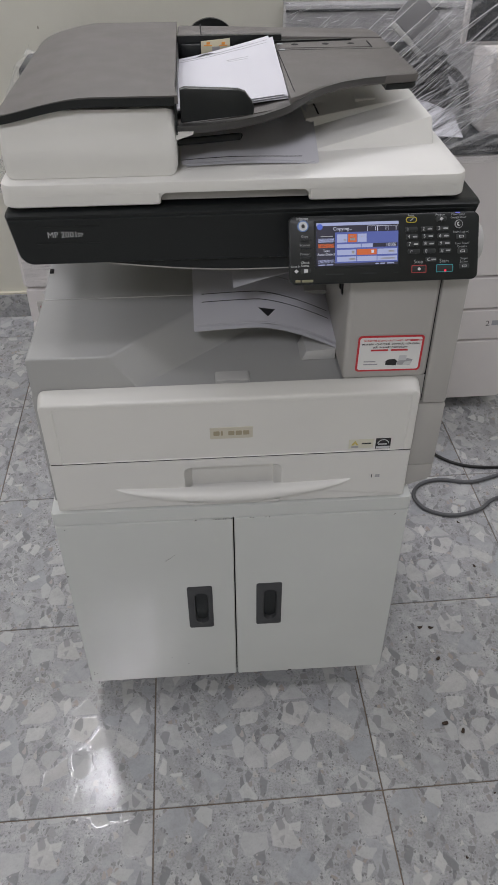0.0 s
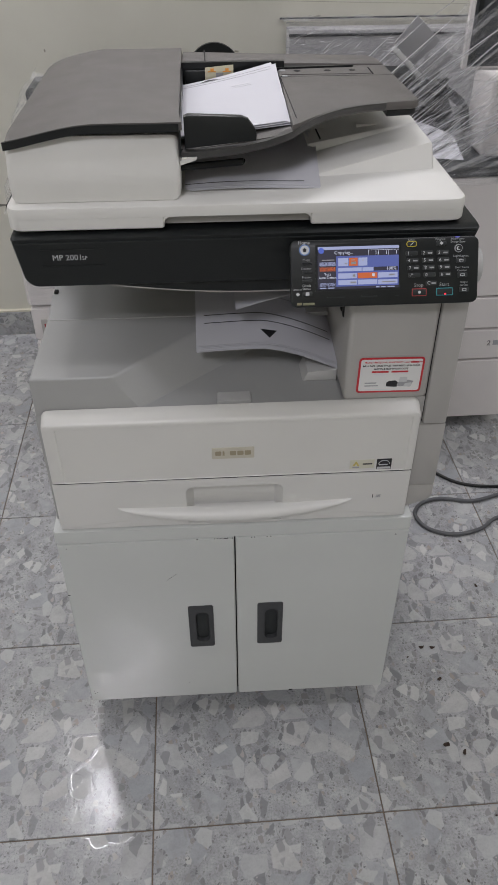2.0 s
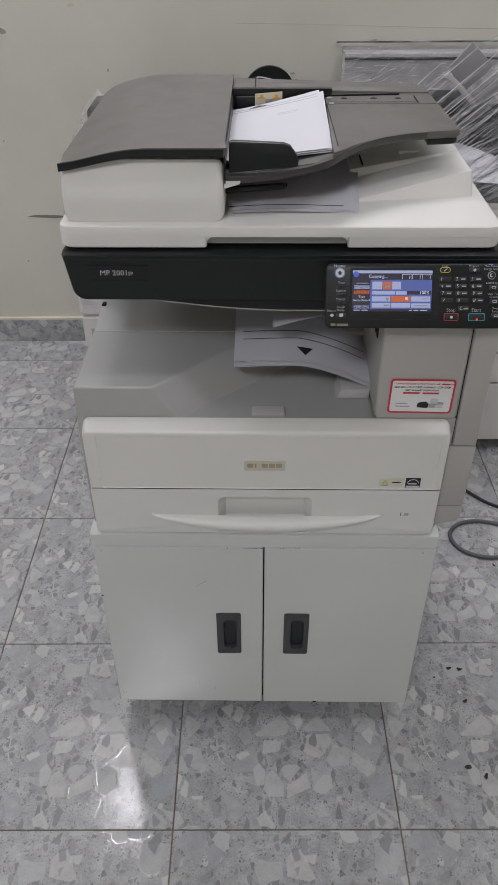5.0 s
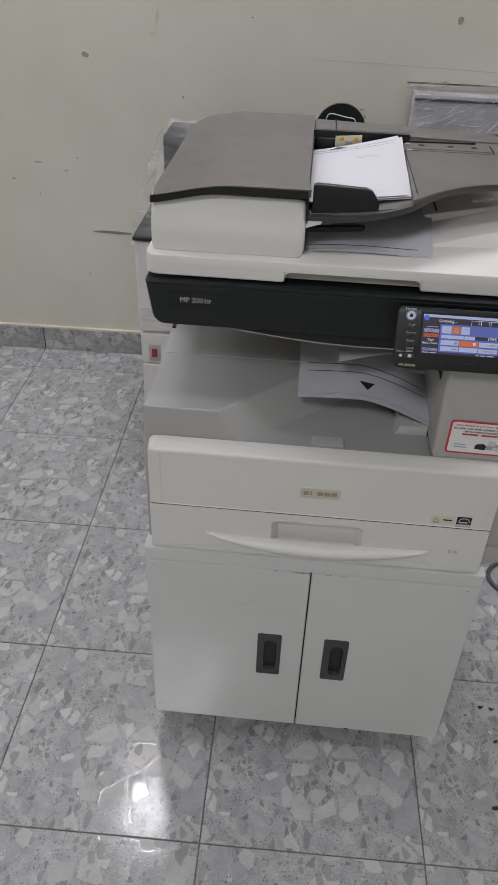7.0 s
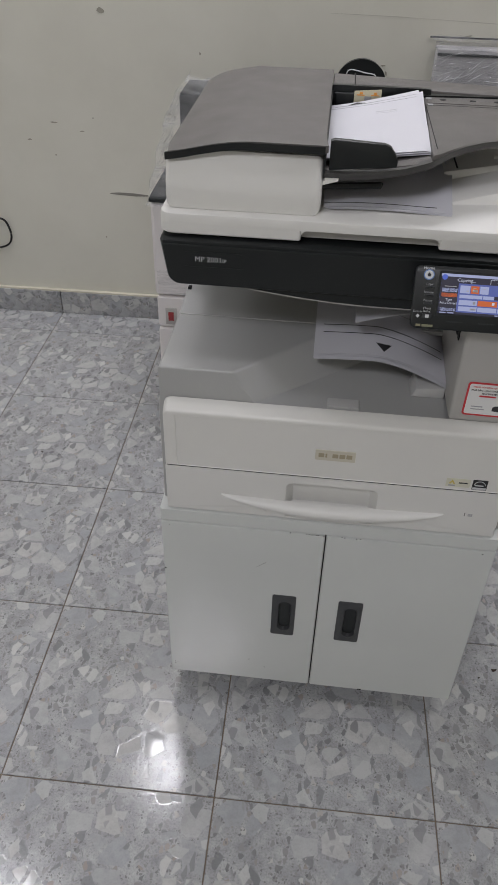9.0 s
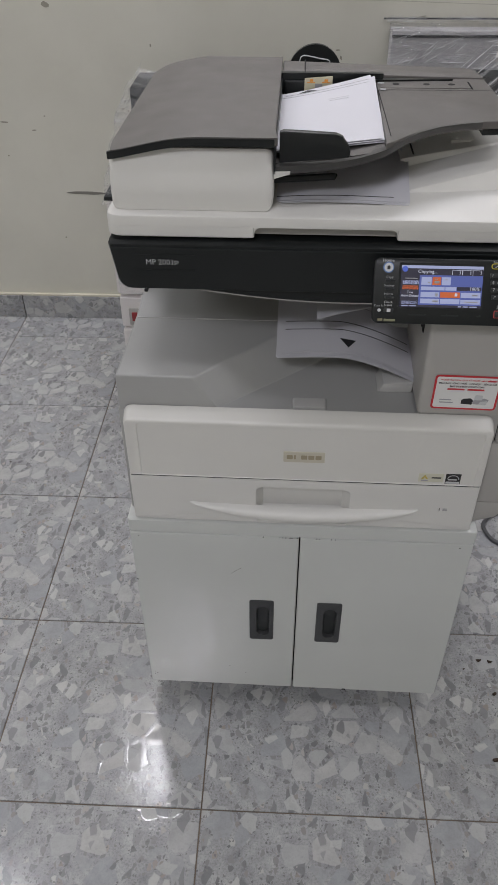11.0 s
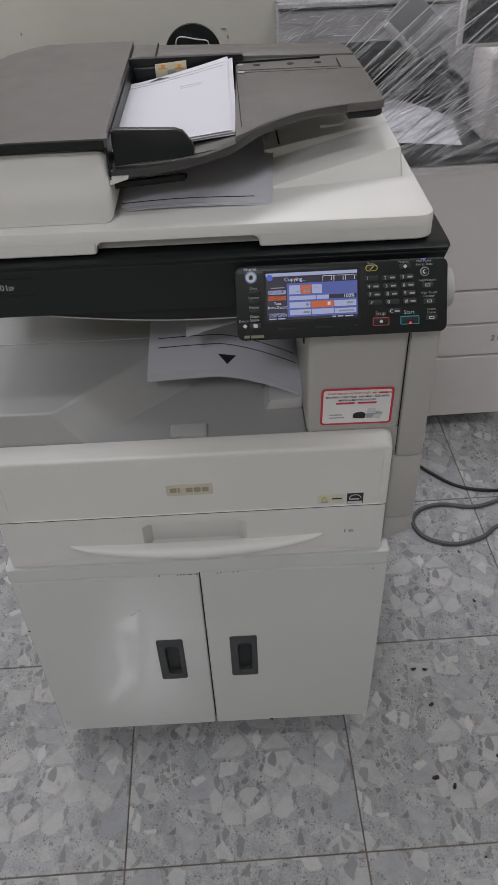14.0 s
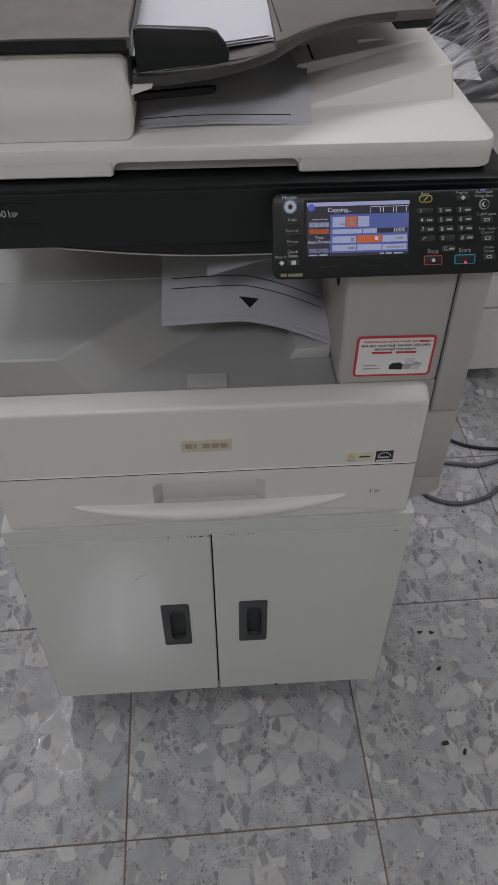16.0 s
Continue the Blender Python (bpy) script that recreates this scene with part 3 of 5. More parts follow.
    belly = [(-0.165 + 0.205 * (k / 20), 0.888 - 0.017 * math.sin(math.pi * (k / 20) * 0.5)) for k in range(21)] + [(0.150, 0.871), (0.150, 0.888)]
    part("scanner_belly", prism(belly, "y", 0.054, 0.30, 0.001), BLACK, c, "black curved underside")
    part("belly_rim", tube([(x, 0.0535, z - 0.0004) for x, z in belly[:21:2]] + [(0.10, 0.0535, 0.8706)], 0.0007, 6), GREY_COL, c, "thin grey rim line")
    m = pose(-0.2155, 0.0466, 0.9265, 90)
    text_part("model_lettering", "MP 2001", 0.0104, LETTER, scan, m, label="pale grey model lettering")
    text_part("model_lettering", "SP", 0.0070, LETTER, scan, pose(-0.1792, 0.0466, 0.9256, 90))
    for z in (0.9365, 0.9155):
        part("trim_line", box(-0.229, -0.152, 0.0465, 0.049, z, z + 0.0004), BLACK_SOFT, scan, smooth=False)
    # platen lid
    def plan(x0, x1, y0, y1, r, z, i=0.0):
        return [(x, y, z) for x, y in rrect(x0 + i, x1 - i, y0 + i, y1 - i, r)]
    big = (0.018, 0.018, 0.02, 0.02)
    bm = rings([plan(-0.2645, 0.296, 0.0555, 0.475, big, z, i) for z, i in ((0.9715, 0.0), (0.9805, 0.0), (0.9838, 0.0009), (0.9855, 0.0040))])
    lid = part("platen_lid", bm, WHITE, c, "white platen lid with a front grip cutout")
    for x0, x1, r in ((-0.2645, -0.076, (0.018, 0.003, 0.01, 0.02)), (0.103, 0.296, (0.003, 0.018, 0.02, 0.01))):
        part("lid_skirt", rings([plan(x0, x1, 0.0555, 0.475, r, z, i) for z, i in ((0.957, 0.0015), (0.9585, 0.0), (0.9714, 0.0))]), WHITE, lid)
    for x, side in ((-0.076, 1), (0.103, -1)):
        corner = [(x, 0.9716)] + [(x + side * (0.009 - 0.009 * math.sin(a)), 0.9626 + 0.009 * math.cos(a)) for a in [math.pi / 2 * k / 6 for k in range(7)]]
        part("grip_corner", prism(corner, "y", 0.0557, 0.0690), WHITE, lid)
    part("grip_recess", box(-0.0755, 0.1025, 0.069, 0.30, 0.958, 0.9714), GREY_COL, lid, smooth=False)
    # raised rest on the lid for delivered originals: a low wedge in front, a step, and a higher shelf behind
    part("original_rest", rest_mesh(), WHITE, lid, "white sloping rest for delivered originals")
    part("rest_notch", box(0.1370, 0.1392, 0.246, 0.300, 1.0005, 1.0032), DARK_GAP, lid, smooth=False)
    part("rest_notch", prism([(0.124, 0.296), (0.153, 0.296), (0.148, 0.304), (0.127, 0.304)], "z", 1.000, 1.0042, 0.0008), WHITE, lid, "white moulded tab")
    part("rest_notch", prism([(0.194, 0.280), (0.222, 0.280), (0.230, 0.294), (0.196, 0.294)], "z", 1.004, 1.0125, 0.001), WHITE, lid, "white moulded tab")
    return c


copier_ob = copier()


def feeder(c):
    """Automatic document feeder on the lid."""
    f = part("document_feeder", prism([(0.072, 0.986), (0.455, 0.986), (0.430, 1.0585), (0.085, 1.0585), (0.0705, 1.020), (0.070, 1.004)], "x", -0.2575, -0.0535, 0.010, 3), WHITE, c, "white document feeder housing")

    def top(x):
        s = max(0.0, min(1.0, (x + 0.256) / 0.110))
        return 1.058 + 0.017 * math.sin(s * math.pi / 2) ** 1.3

    def cover(u, v):
        x = -0.256 + u * 0.203
        y = 0.0735 + v * 0.402
        rear = 1.060 + 0.017 * min(1.0, (x + 0.256) / 0.075) ** 0.6
        z = top(x) * (1 - v ** 1.3) + rear * v ** 1.3
        back = max(0.0, v - 0.90) / 0.10
        inset = 0.010 * back ** 2 * max(0.0, 1 - u * 1.6) + 0.004 * max(0.0, 1 - v * 12)
        return (x + inset, y + 0.004 * v, z)
    part("feeder_cover", sheet(cover, 26, 30, 0.0090), ADF_TOP, f, "taupe grey textured feeder cover")

    def cover_edge(u, v):
        x = -0.2558 + u * 0.2030
        return (x, 0.0722 + v * 0.004, top(x) - 0.0015)
    part("cover_edge", sheet(cover_edge, 26, 2, 0.0090), BLACK, f, "black edge strip")
    part("notch_wall", box(-0.0534, -0.0512, 0.080, 0.402, 1.030, 1.0660), BLACK, f, "black side wall of the tray", smooth=False)
    # original tray
    def floor_z(u, v):
        return (-0.053 + u * 0.136, 0.095 + v * 0.303 + 0.006 * u, 1.0385 + 0.015 * u ** 1.5)
    part("original_tray", sheet(floor_z, 16, 8, 0.006), ADF_TOP, f, "taupe grey original tray")
    part("tray_well", box(-0.053, 0.10, 0.392, 0.402, 1.030, 1.0735), BLACK, f, "black inner wall")
    part("tray_well", prism([(0.088, 0.388), (0.205, 0.3985), (0.088, 0.4025)], "z", 1.0600, 1.0655), BLACK, f, "black tapering groove")
    strip = prism([(-0.052, 0.402), (0.085, 0.404), (0.205, 0.4155), (0.2545, 0.4155), (0.2515, 0.450), (0.248, 0.466), (0.241, 0.475), (0.228, 0.478), (-0.052, 0.478)], "z", 1.050, 1.0725, 0.003)
    for v in strip.verts:
        if v.co.z > 1.06:
            v.co.z -= 0.0085 * max(0.0, min(1.0, (v.co.x - 0.02) / 0.20))
    part("back_strip", strip, ADF_TOP, f, "taupe grey rear strip")
    part("cover_seam", box(-0.0185, -0.0165, 0.400, 0.4785, 1.055, 1.0735), DARK_GAP, f, smooth=False)
    wave = [(0.082, 0.0995), (0.094, 0.111), (0.110, 0.131), (0.130, 0.152), (0.155, 0.172), (0.185, 0.186), (0.213, 0.1945), (0.235, 0.198), (0.252, 0.201), (0.2600, 0.209), (0.2585, 0.300), (0.2548, 0.412), (0.225, 0.4150), (0.090, 0.402)]
    part("tray_plate", prism(wave, "z", 1.0515, 1.0625, 0.0025), ADF_TOP, f, "taupe grey raised tray plate with a wavy edge")
    part("plate_lip", prism([(0.216, 0.197), (0.250, 0.202), (0.2575, 0.209), (0.256, 0.235), (0.216, 0.230)], "z", 1.0435, 1.0516, 0.002), BLACK, f)
    part("plate_groove", box(0.089, 0.0902, 0.128, 0.340, 1.0622, 1.0629), DARK_GAP, f, smooth=False)
    part("plate_groove", box(0.0940, 0.257, 0.3445, 0.3456, 1.0622, 1.0629), TRAY_LIP, f, smooth=False)
    part("size_label", box(0.094, 0.225, 0.355, 0.396, 1.0622, 1.0632), ADF_TOP, f, smooth=False)
    part("plate_groove", prism([(0.089, 0.340), (0.0902, 0.340), (0.0910, 0.3432), (0.0940, 0.3445), (0.0940, 0.3456), (0.0902, 0.3440)], "z", 1.0622, 1.0629), DARK_GAP, f, smooth=False)
    part("plate_groove", box(0.226, 0.2275, 0.352, 0.392, 1.0622, 1.0636), DARK_GAP, f, smooth=False)
    for x in (0.118, 0.163, 0.200):
        part("size_mark", disc(bmesh.new(), x, 0.376, 1.0630, 0.005, 0.001), DARK_GAP, f)
    for y in (0.376, 0.340):
        part("size_mark", box(0.0925, 0.1005, y, y + 0.008, 1.0630, 1.0638), LETTER_DIM, f, smooth=False)

    # curved lip along the tray's front, swinging up into the wavy plate
    path = ((-0.052, 0.083, 1.0385), (-0.020, 0.084, 1.0395), (0.020, 0.087, 1.0430), (0.050, 0.0915, 1.0475), (0.072, 0.0965, 1.0525), (0.082, 0.0985, 1.0555), (0.094, 0.110, 1.0585), (0.110, 0.130, 1.0605),
            (0.130, 0.151, 1.0615), (0.155, 0.171, 1.0618), (0.185, 0.185, 1.0620), (0.214, 0.1935, 1.0620))
    part("tray_lip", rings([[(x, y - 0.0012, z), (x + 0.004, y + 0.016, z + 0.0004), (x + 0.004, y + 0.016, z - 0.008), (x, y + 0.002, z - 0.0095), (x, y - 0.0016, z - 0.0030)] for x, y, z in path]), TRAY_LIP, f, "dark curved tray lip")
    guide = [(-0.047, 1.041), (0.038, 1.049), (0.0385, 1.056), (0.036, 1.063), (0.028, 1.0735), (0.020, 1.0765), (-0.042, 1.0795), (-0.047, 1.0775)]
    part("paper_guide", prism(guide, "y", 0.086, 0.096, 0.002), BLACK, f, "black sliding paper guide")
    part("paper_guide", box(-0.048, 0.010, 0.385, 0.392, 1.040, 1.064, 0.002), BLACK, f, "black sliding paper guide")
    tag = part("caution_tag", prism([(-0.018, 1.046), (0.024, 1.046), (0.024, 1.0715), (-0.018, 1.068)], "y", 0.383, 0.3845), simple("cream_tag", (0.62, 0.58, 0.42), 0.5), f, "cream label with orange marks", smooth=False)
    orange = simple("orange_print", (0.80, 0.33, 0.05), 0.5)
    for x in (-0.011, 0.011):
        part("tag_mark", box(x + 0.001, x + 0.006, 0.3822, 0.3832, 1.0638, 1.0670), orange, tag, smooth=False)
        part("tag_mark", box(x - 0.003, x + 0.009, 0.3822, 0.3832, 1.0620, 1.0632), orange, tag, smooth=False)
    part("tag_mark", box(-0.002, 0.009, 0.3822, 0.3832, 1.055, 1.061), INK_GREY, tag, smooth=False)
    # black delivery arm below the tray
    part("delivery_arm", tube([(-0.054, 0.115, 1.011), (-0.02, 0.118, 1.012), (0.018, 0.122, 1.0135), (0.024, 0.122, 1.0135)], 0.0045), BLACK, f, "black delivery arm")
    part("delivery_flap", prism([(-0.0535, 1.024), (-0.034, 1.0300), (-0.033, 1.033), (-0.0535, 1.033)], "y", 0.080, 0.10), WHITE, f, "white corner flap")
    part("delivery_throat", prism([(-0.0534, 1.0295), (0.075, 1.0400), (0.060, 1.0330), (0.010, 1.0150), (-0.030, 1.0040), (-0.0534, 1.0000)], "y", 0.215, 0.42, 0.001), BLACK_SOFT, f, "black underside above the delivered originals")


feeder(copier_ob)


# ---- control panel ----
PANEL = Matrix(((1, 0, 0, 0.0735), (0, 0.4472, -0.8944, 0.0205), (0, 0.8944, 0.4472, 0.9520), (0, 0, 0, 1)))


def control_panel(c):
    W, H = 0.2305, 0.0795

    def layer(specs):
        return rings([[(x, y, z) for x, y in rrect(x0, x1, y0, y1, r)] for z, x0, x1, y0, y1, r in specs])
    p = part("control_panel", layer([(-0.020, 0.006, W - 0.004, -H + 0.006, -0.002, 0.006), (-0.004, 0.0, W, -H, 0, 0.008), (-0.001, 0.0004, W - 0.0004, -H + 0.0004, -0.0004, 0.0078), (0.0, 0.002, W - 0.002, -H + 0.002, -0.002, 0.007)]), BLACK, c, "black control panel with touch screen and keypad", matrix=PANEL)
    part("panel_arm", box(0.02, W - 0.01, -0.055, -0.012, -0.045, -0.018), BLACK, p)

    def flat(name, u0, u1, v0, v1, z, mat, parent=p, r=0.0, h=0.0003, label=""):
        poly = rrect(u0, u1, -v1, -v0, r, 4) if r else [(u0, -v1), (u1, -v1), (u1, -v0), (u0, -v0)]
        return part(name, prism(poly, "z", z, z + h), mat, parent, label, smooth=False)

    def key(u, v, w, h, mat=KEY, label="", r=0.0015):
        return part("button", rings([[(x, y, z) for x, y in rrect(u - a, u + a, -v - b, -v + b, r)] for z, a, b in ((0, w / 2, h / 2), (0.0014, w / 2, h / 2), (0.002, w / 2 - 0.0006, h / 2 - 0.0006))]), mat, p, label)

    def words(s, u, v, size, mat=LETTER, align="CENTER", z=0.0002, parent=p):
        return text_part("legend", s, size, mat, parent, pose(u, -v, z), align)
    # screen
    su, sv, sw, sh = 0.0334, 0.0085, 0.0985, 0.0500
    bezel = flat("screen_bezel", su - 0.003, su + sw + 0.003, sv - 0.003, sv + sh + 0.003, 0.0001, BLACK, r=0.001)
    E = 0.62
    white = glow("screen_white", (0.50, 0.55, 0.86), E)
    blue = glow("screen_blue", (0.12, 0.16, 0.50), E)
    dark = glow("screen_dark", (0.035, 0.033, 0.06), E)
    orange = glow("screen_orange", (0.78, 0.17, 0.05), E)
    bright = glow("screen_bright", (0.80, 0.83, 1.0), E)
    s = flat("screen", su, su + sw, sv, sv + sh, 0.0005, blue, label="lit blue touch screen")

    def at(u0, u1, v0, v1, mat, z=0.0009):
        return flat("screen_field", su + u0 * sw, su + u1 * sw, sv + v0 * sh, sv + v1 * sh, z, mat, s)
    at(0, 1, 0, 0.07, white)
    at(0, 1, 0.07, 0.225, dark)
    at(0, 0.225, 0.225, 1, dark)
    at(0, 1, 0.94, 1, dark)
    for a, b in ((0.62, 0.74), (0.74, 0.87), (0.87, 0.995)):
        at(a, b, 0.095, 0.103, bright, 0.0013)
        at(a, a + 0.004, 0.095, 0.215, bright, 0.0013)
    for u0, u1, v0, v1 in ((0.02, 0.115, 0.36, 0.45), (0.12, 0.215, 0.36, 0.45), (0.02, 0.215, 0.85, 0.93), (0.25, 0.375, 0.27, 0.46), (0.50, 0.61, 0.27, 0.46), (0.25, 0.54, 0.50, 0.585), (0.55, 0.685, 0.50, 0.585), (0.25, 0.48, 0.63, 0.755), (0.745, 0.985, 0.63, 0.755), (0.25, 0.485, 0.79, 0.905), (0.495, 0.735, 0.79, 0.905), (0.745, 0.985, 0.80, 0.905)):
        at(u0, u1, v0, v1, white)
    for u0, u1, v0, v1 in ((0.02, 0.215, 0.48, 0.575), (0.385, 0.49, 0.27, 0.46), (0.49, 0.735, 0.625, 0.76)):
        at(u0, u1, v0, v1, orange)
    at(0.69, 0.99, 0.495, 0.585, dark)
    for u0, u1, v0, v1 in ((0.33, 0.36, 0.39, 0.42), (0.41, 0.45, 0.31, 0.33), (0.41, 0.47, 0.36, 0.42), (0.54, 0.57, 0.32, 0.34), (0.43, 0.46, 0.66, 0.73), (0.67, 0.70, 0.65, 0.72), (0.88, 0.95, 0.67, 0.71), (0.40, 0.47, 0.83, 0.87), (0.79, 0.96, 0.84, 0.87), (0.05, 0.20, 0.30, 0.32)):
        at(u0, u1, v0, v1, INK_GREY if u0 != 0.67 else bright, 0.0013)
    for u0, u1 in ((0.02, 0.10), (0.12, 0.2), (0.72, 0.76), (0.78, 0.84), (0.86, 0.95)):
        at(u0, u1, 0.958, 0.982, white, 0.0013)
    knob = part("screen_icon", disc(bmesh.new(), su + 0.042 * sw, -(sv + 0.09 * sh), 0.0012, 0.0034, 0.0004), glow("screen_icon_blue", (0.10, 0.17, 0.75), E), s)
    for w, u, v, size in (("Copying...", 0.20, 0.145, 0.0058), ("11", 0.70, 0.165, 0.006), ("1", 0.83, 0.165, 0.006), ("1", 0.955, 0.165, 0.006), ("100%", 0.845, 0.54, 0.0056)):
        text_part("screen_lettering", w, size, bright, s, pose(su + u * sw, -(sv + v * sh), 0.0014))
    for w, v in (("Text", 0.645), ("Auto Detect", 0.725)):
        text_part("screen_lettering", w, 0.0042, bright, s, pose(su + 0.118 * sw, -(sv + v * sh), 0.0014), "CENTER")
    # keys at the screen's side
    words("Home", 0.0170, 0.0032, 0.0056)
    ring_blue = glow("home_ring", (0.25, 0.42, 0.85), 0.35)
    hb = part("home_button", disc(bmesh.new(), 0.0175, -0.0115, 0.0006, 0.0066, 0.0014), ring_blue, p, "round white home button with a blue ring")
    part("home_face", disc(bmesh.new(), 0.0175, -0.0115, 0.0012, 0.0053, 0.0012), LETTER, hb)
    part("home_symbol", prism([(0.0148, -0.0115), (0.0175, -0.0088), (0.0202, -0.0115), (0.0193, -0.0115), (0.0193, -0.0138), (0.0157, -0.0138), (0.0157, -0.0115)], "z", 0.0018, 0.0020), INK, hb, smooth=False)
    for w, v in (("Copy", 0.0232), ("Scanner", 0.0332), ("Printer", 0.0436)):
        words(w, 0.0195, v, 0.0040, LETTER_DIM)
        key(0.0203, v + 0.0040, 0.0120, 0.0036)
    words("Check", 0.0195, 0.0534, 0.0040)
    words("Status", 0.0195, 0.0571, 0.0040)
    words("Data In", 0.0080, 0.0578, 0.0038, LETTER_DIM)
    k = key(0.0203, 0.0632, 0.0120, 0.0056)
    part("key_symbol", box(0.0180, 0.0225, -0.0652, -0.0612, 0.0020, 0.0023), LETTER, k, smooth=False)
    part("data_lamp", prism([(0.0062, -0.0634), (0.0088, -0.0610), (0.0114, -0.0634), (0.0088, -0.0658)], "z", 0.0001, 0.0004), LETTER, p, smooth=False)
    # keypad
    for r_i, row in enumerate((("1", "2", "3"), ("4", "5", "6"), ("7", "8", "9"), ("./*", "0", "#"))):
        for c_i, d in enumerate(row):
            u, v = 0.1475 + 0.0190 * c_i + 0.0012 * r_i, 0.0188 + 0.0086 * r_i
            k = key(u, v, 0.0145, 0.0056)
            text_part("legend", d, 0.0056 if len(d) == 1 else 0.0042, LETTER, k, pose(u - 0.0058, -v, 0.0022))
            if d not in ("1", "0", "./*"):
                part("legend_bar", box(u + 0.0005, u + 0.0058, -v - 0.0010, -v + 0.0008, 0.0020, 0.0023), LETTER_DIM, k, smooth=False)
    k = key(0.1722, 0.0546, 0.0130, 0.0056)
    text_part("legend", "C", 0.0056, LETTER, k, pose(0.1668, -0.0546, 0.0022))
    part("legend_bar", box(0.1722, 0.1775, -0.0556, -0.0538, 0.0020, 0.0023), LETTER_DIM, k, smooth=False)

    def framed(u, v, w, h, mat, label, r):
        f = part("framed_key", rings([[(x, y, z) for x, y in rrect(u - w / 2 + i, u + w / 2 - i, -v - h / 2 + i, -v + h / 2 - i, max(r - i, 0.0003))] for i, z in ((0, 0), (0, 0.0010), (0.0008, 0.0010), (0.0008, 0.0002))], cap_first=False), mat, p, label)
        part("key_face", rings([[(x, y, z) for x, y in rrect(u - w / 2 + i, u + w / 2 - i, -v - h / 2 + i, -v + h / 2 - i, max(r - i, 0.0003))] for i, z in ((0.0009, 0.0002), (0.0009, 0.0016), (0.0015, 0.002))]), BLACK_SOFT, f)
        return f
    st = framed(0.1575, 0.0652, 0.0180, 0.0092, simple("red_frame", (0.50, 0.06, 0.06), 0.4), "stop key in a red frame", 0.0012)
    part("key_symbol", disc(bmesh.new(), 0.1575, -0.0652, 0.0021, 0.0018, 0.0004), LETTER, st)
    sg = framed(0.1890, 0.0652, 0.0205, 0.0092, simple("teal_frame", (0.05, 0.36, 0.42), 0.4), "start key in a teal frame", 0.0012)
    part("start_lamp", disc(bmesh.new(), 0.1893, -0.0680, 0.0022, 0.0012, 0.0006), glow("red_lamp", (1.0, 0.03, 0.06), 1.4), sg, "small lit red lamp")
    words("Stop", 0.1570, 0.0567, 0.0062, LETTER_DIM)
    words("Start", 0.1885, 0.0567, 0.0062, LETTER_DIM)
    rs = framed(0.1475, 0.0078, 0.0130, 0.0068, simple("yellow_frame", (0.68, 0.56, 0.04), 0.4), "reset key in a yellow frame", 0.0033)
    part("key_symbol", prism([(0.1450, -0.0095), (0.1488, -0.0060), (0.1500, -0.0060), (0.1462, -0.0095)], "z", 0.0020, 0.0023), LETTER, rs, smooth=False)
    words("Reset", 0.1470, 0.0030, 0.0034, LETTER_DIM)
    words("Program", 0.1825, 0.0030, 0.0034, LETTER_DIM)
    k = key(0.1835, 0.0078, 0.0125, 0.0054)
    part("key_symbol", prism([(0.1812, -0.0078), (0.1835, -0.0056), (0.1858, -0.0078), (0.1835, -0.0100)], "z", 0.0020, 0.0023), LETTER, k, smooth=False)
    words("Main Power", 0.2040, 0.0030, 0.0034, LETTER_DIM)
    words("Energy Saver", 0.2045, 0.0065, 0.0036, LETTER_DIM)
    flat("power_lamp", 0.2005, 0.2060, 0.0004, 0.0016, 0.0002, glow("blue_lamp", (0.25, 0.25, 1.0), 0.7), label="small lit blue lamp")
    mo = part("round_key", disc(bmesh.new(), 0.2050, -0.0142, 0.0008, 0.0050, 0.0016, r2=0.0046), LETTER_DIM, p, "round power key")
    part("key_face", disc(bmesh.new(), 0.2050, -0.0142, 0.0014, 0.0040, 0.0014), BLACK_SOFT, mo)
    moon = [(0.2045 + 0.0023 * math.cos(radians(a)), -0.0142 + 0.0023 * math.sin(radians(a))) for a in range(60, 331, 30)] + [(0.2054 + 0.0017 * math.cos(radians(a)), -0.0140 + 0.0017 * math.sin(radians(a))) for a in range(290, 89, -40)]
    part("key_symbol", prism(moon, "z", 0.0020, 0.0023), LETTER, mo, smooth=False)
    for ws, v0, kv in ((("Login/Logout",), 0.0232, 0.0286), (("User Tools/", "Counter"), 0.0368, 0.0458), (("Simple", "Screen"), 0.0545, 0.0635)):
        for i, w in enumerate(ws):
            words(w, 0.2075 + 0.15 * (v0 - 0.02), v0 + 0.0036 * i, 0.0036, LETTER_DIM)
        k = key(0.2078 + 0.15 * (v0 - 0.02), kv, 0.0120, 0.0058)
        u = 0.2078 + 0.15 * (v0 - 0.02)
        for bar in (((u - 0.0028, u + 0.0024, -kv + 0.0008, -kv + 0.0014), (u - 0.0028, u + 0.0024, -kv - 0.0014, -kv - 0.0008), (u - 0.0028, u - 0.0022, -kv - 0.0008, -kv + 0.0008), (u + 0.0018, u + 0.0024, -kv - 0.0008, -kv + 0.0008))):
            part("key_symbol", box(*bar, 0.0020, 0.0023), LETTER, k, smooth=False)
    for u0, u1 in ((0.045, 0.066), (0.086, 0.106), (0.128, 0.133)):
        flat("faint_print", u0, u1, 0.0675, 0.0690, 0.0001, BLACK_SOFT)
    flat("worn_label", 0.0075, 0.0135, 0.0735, 0.0765, 0.0002, simple("worn_cream", (0.22, 0.20, 0.12), 0.6))
    flat("worn_label", 0.0150, 0.0290, 0.0737, 0.0767, 0.0002, simple("worn_cream_pale", (0.20, 0.20, 0.12), 0.6))


control_panel(copier_ob)


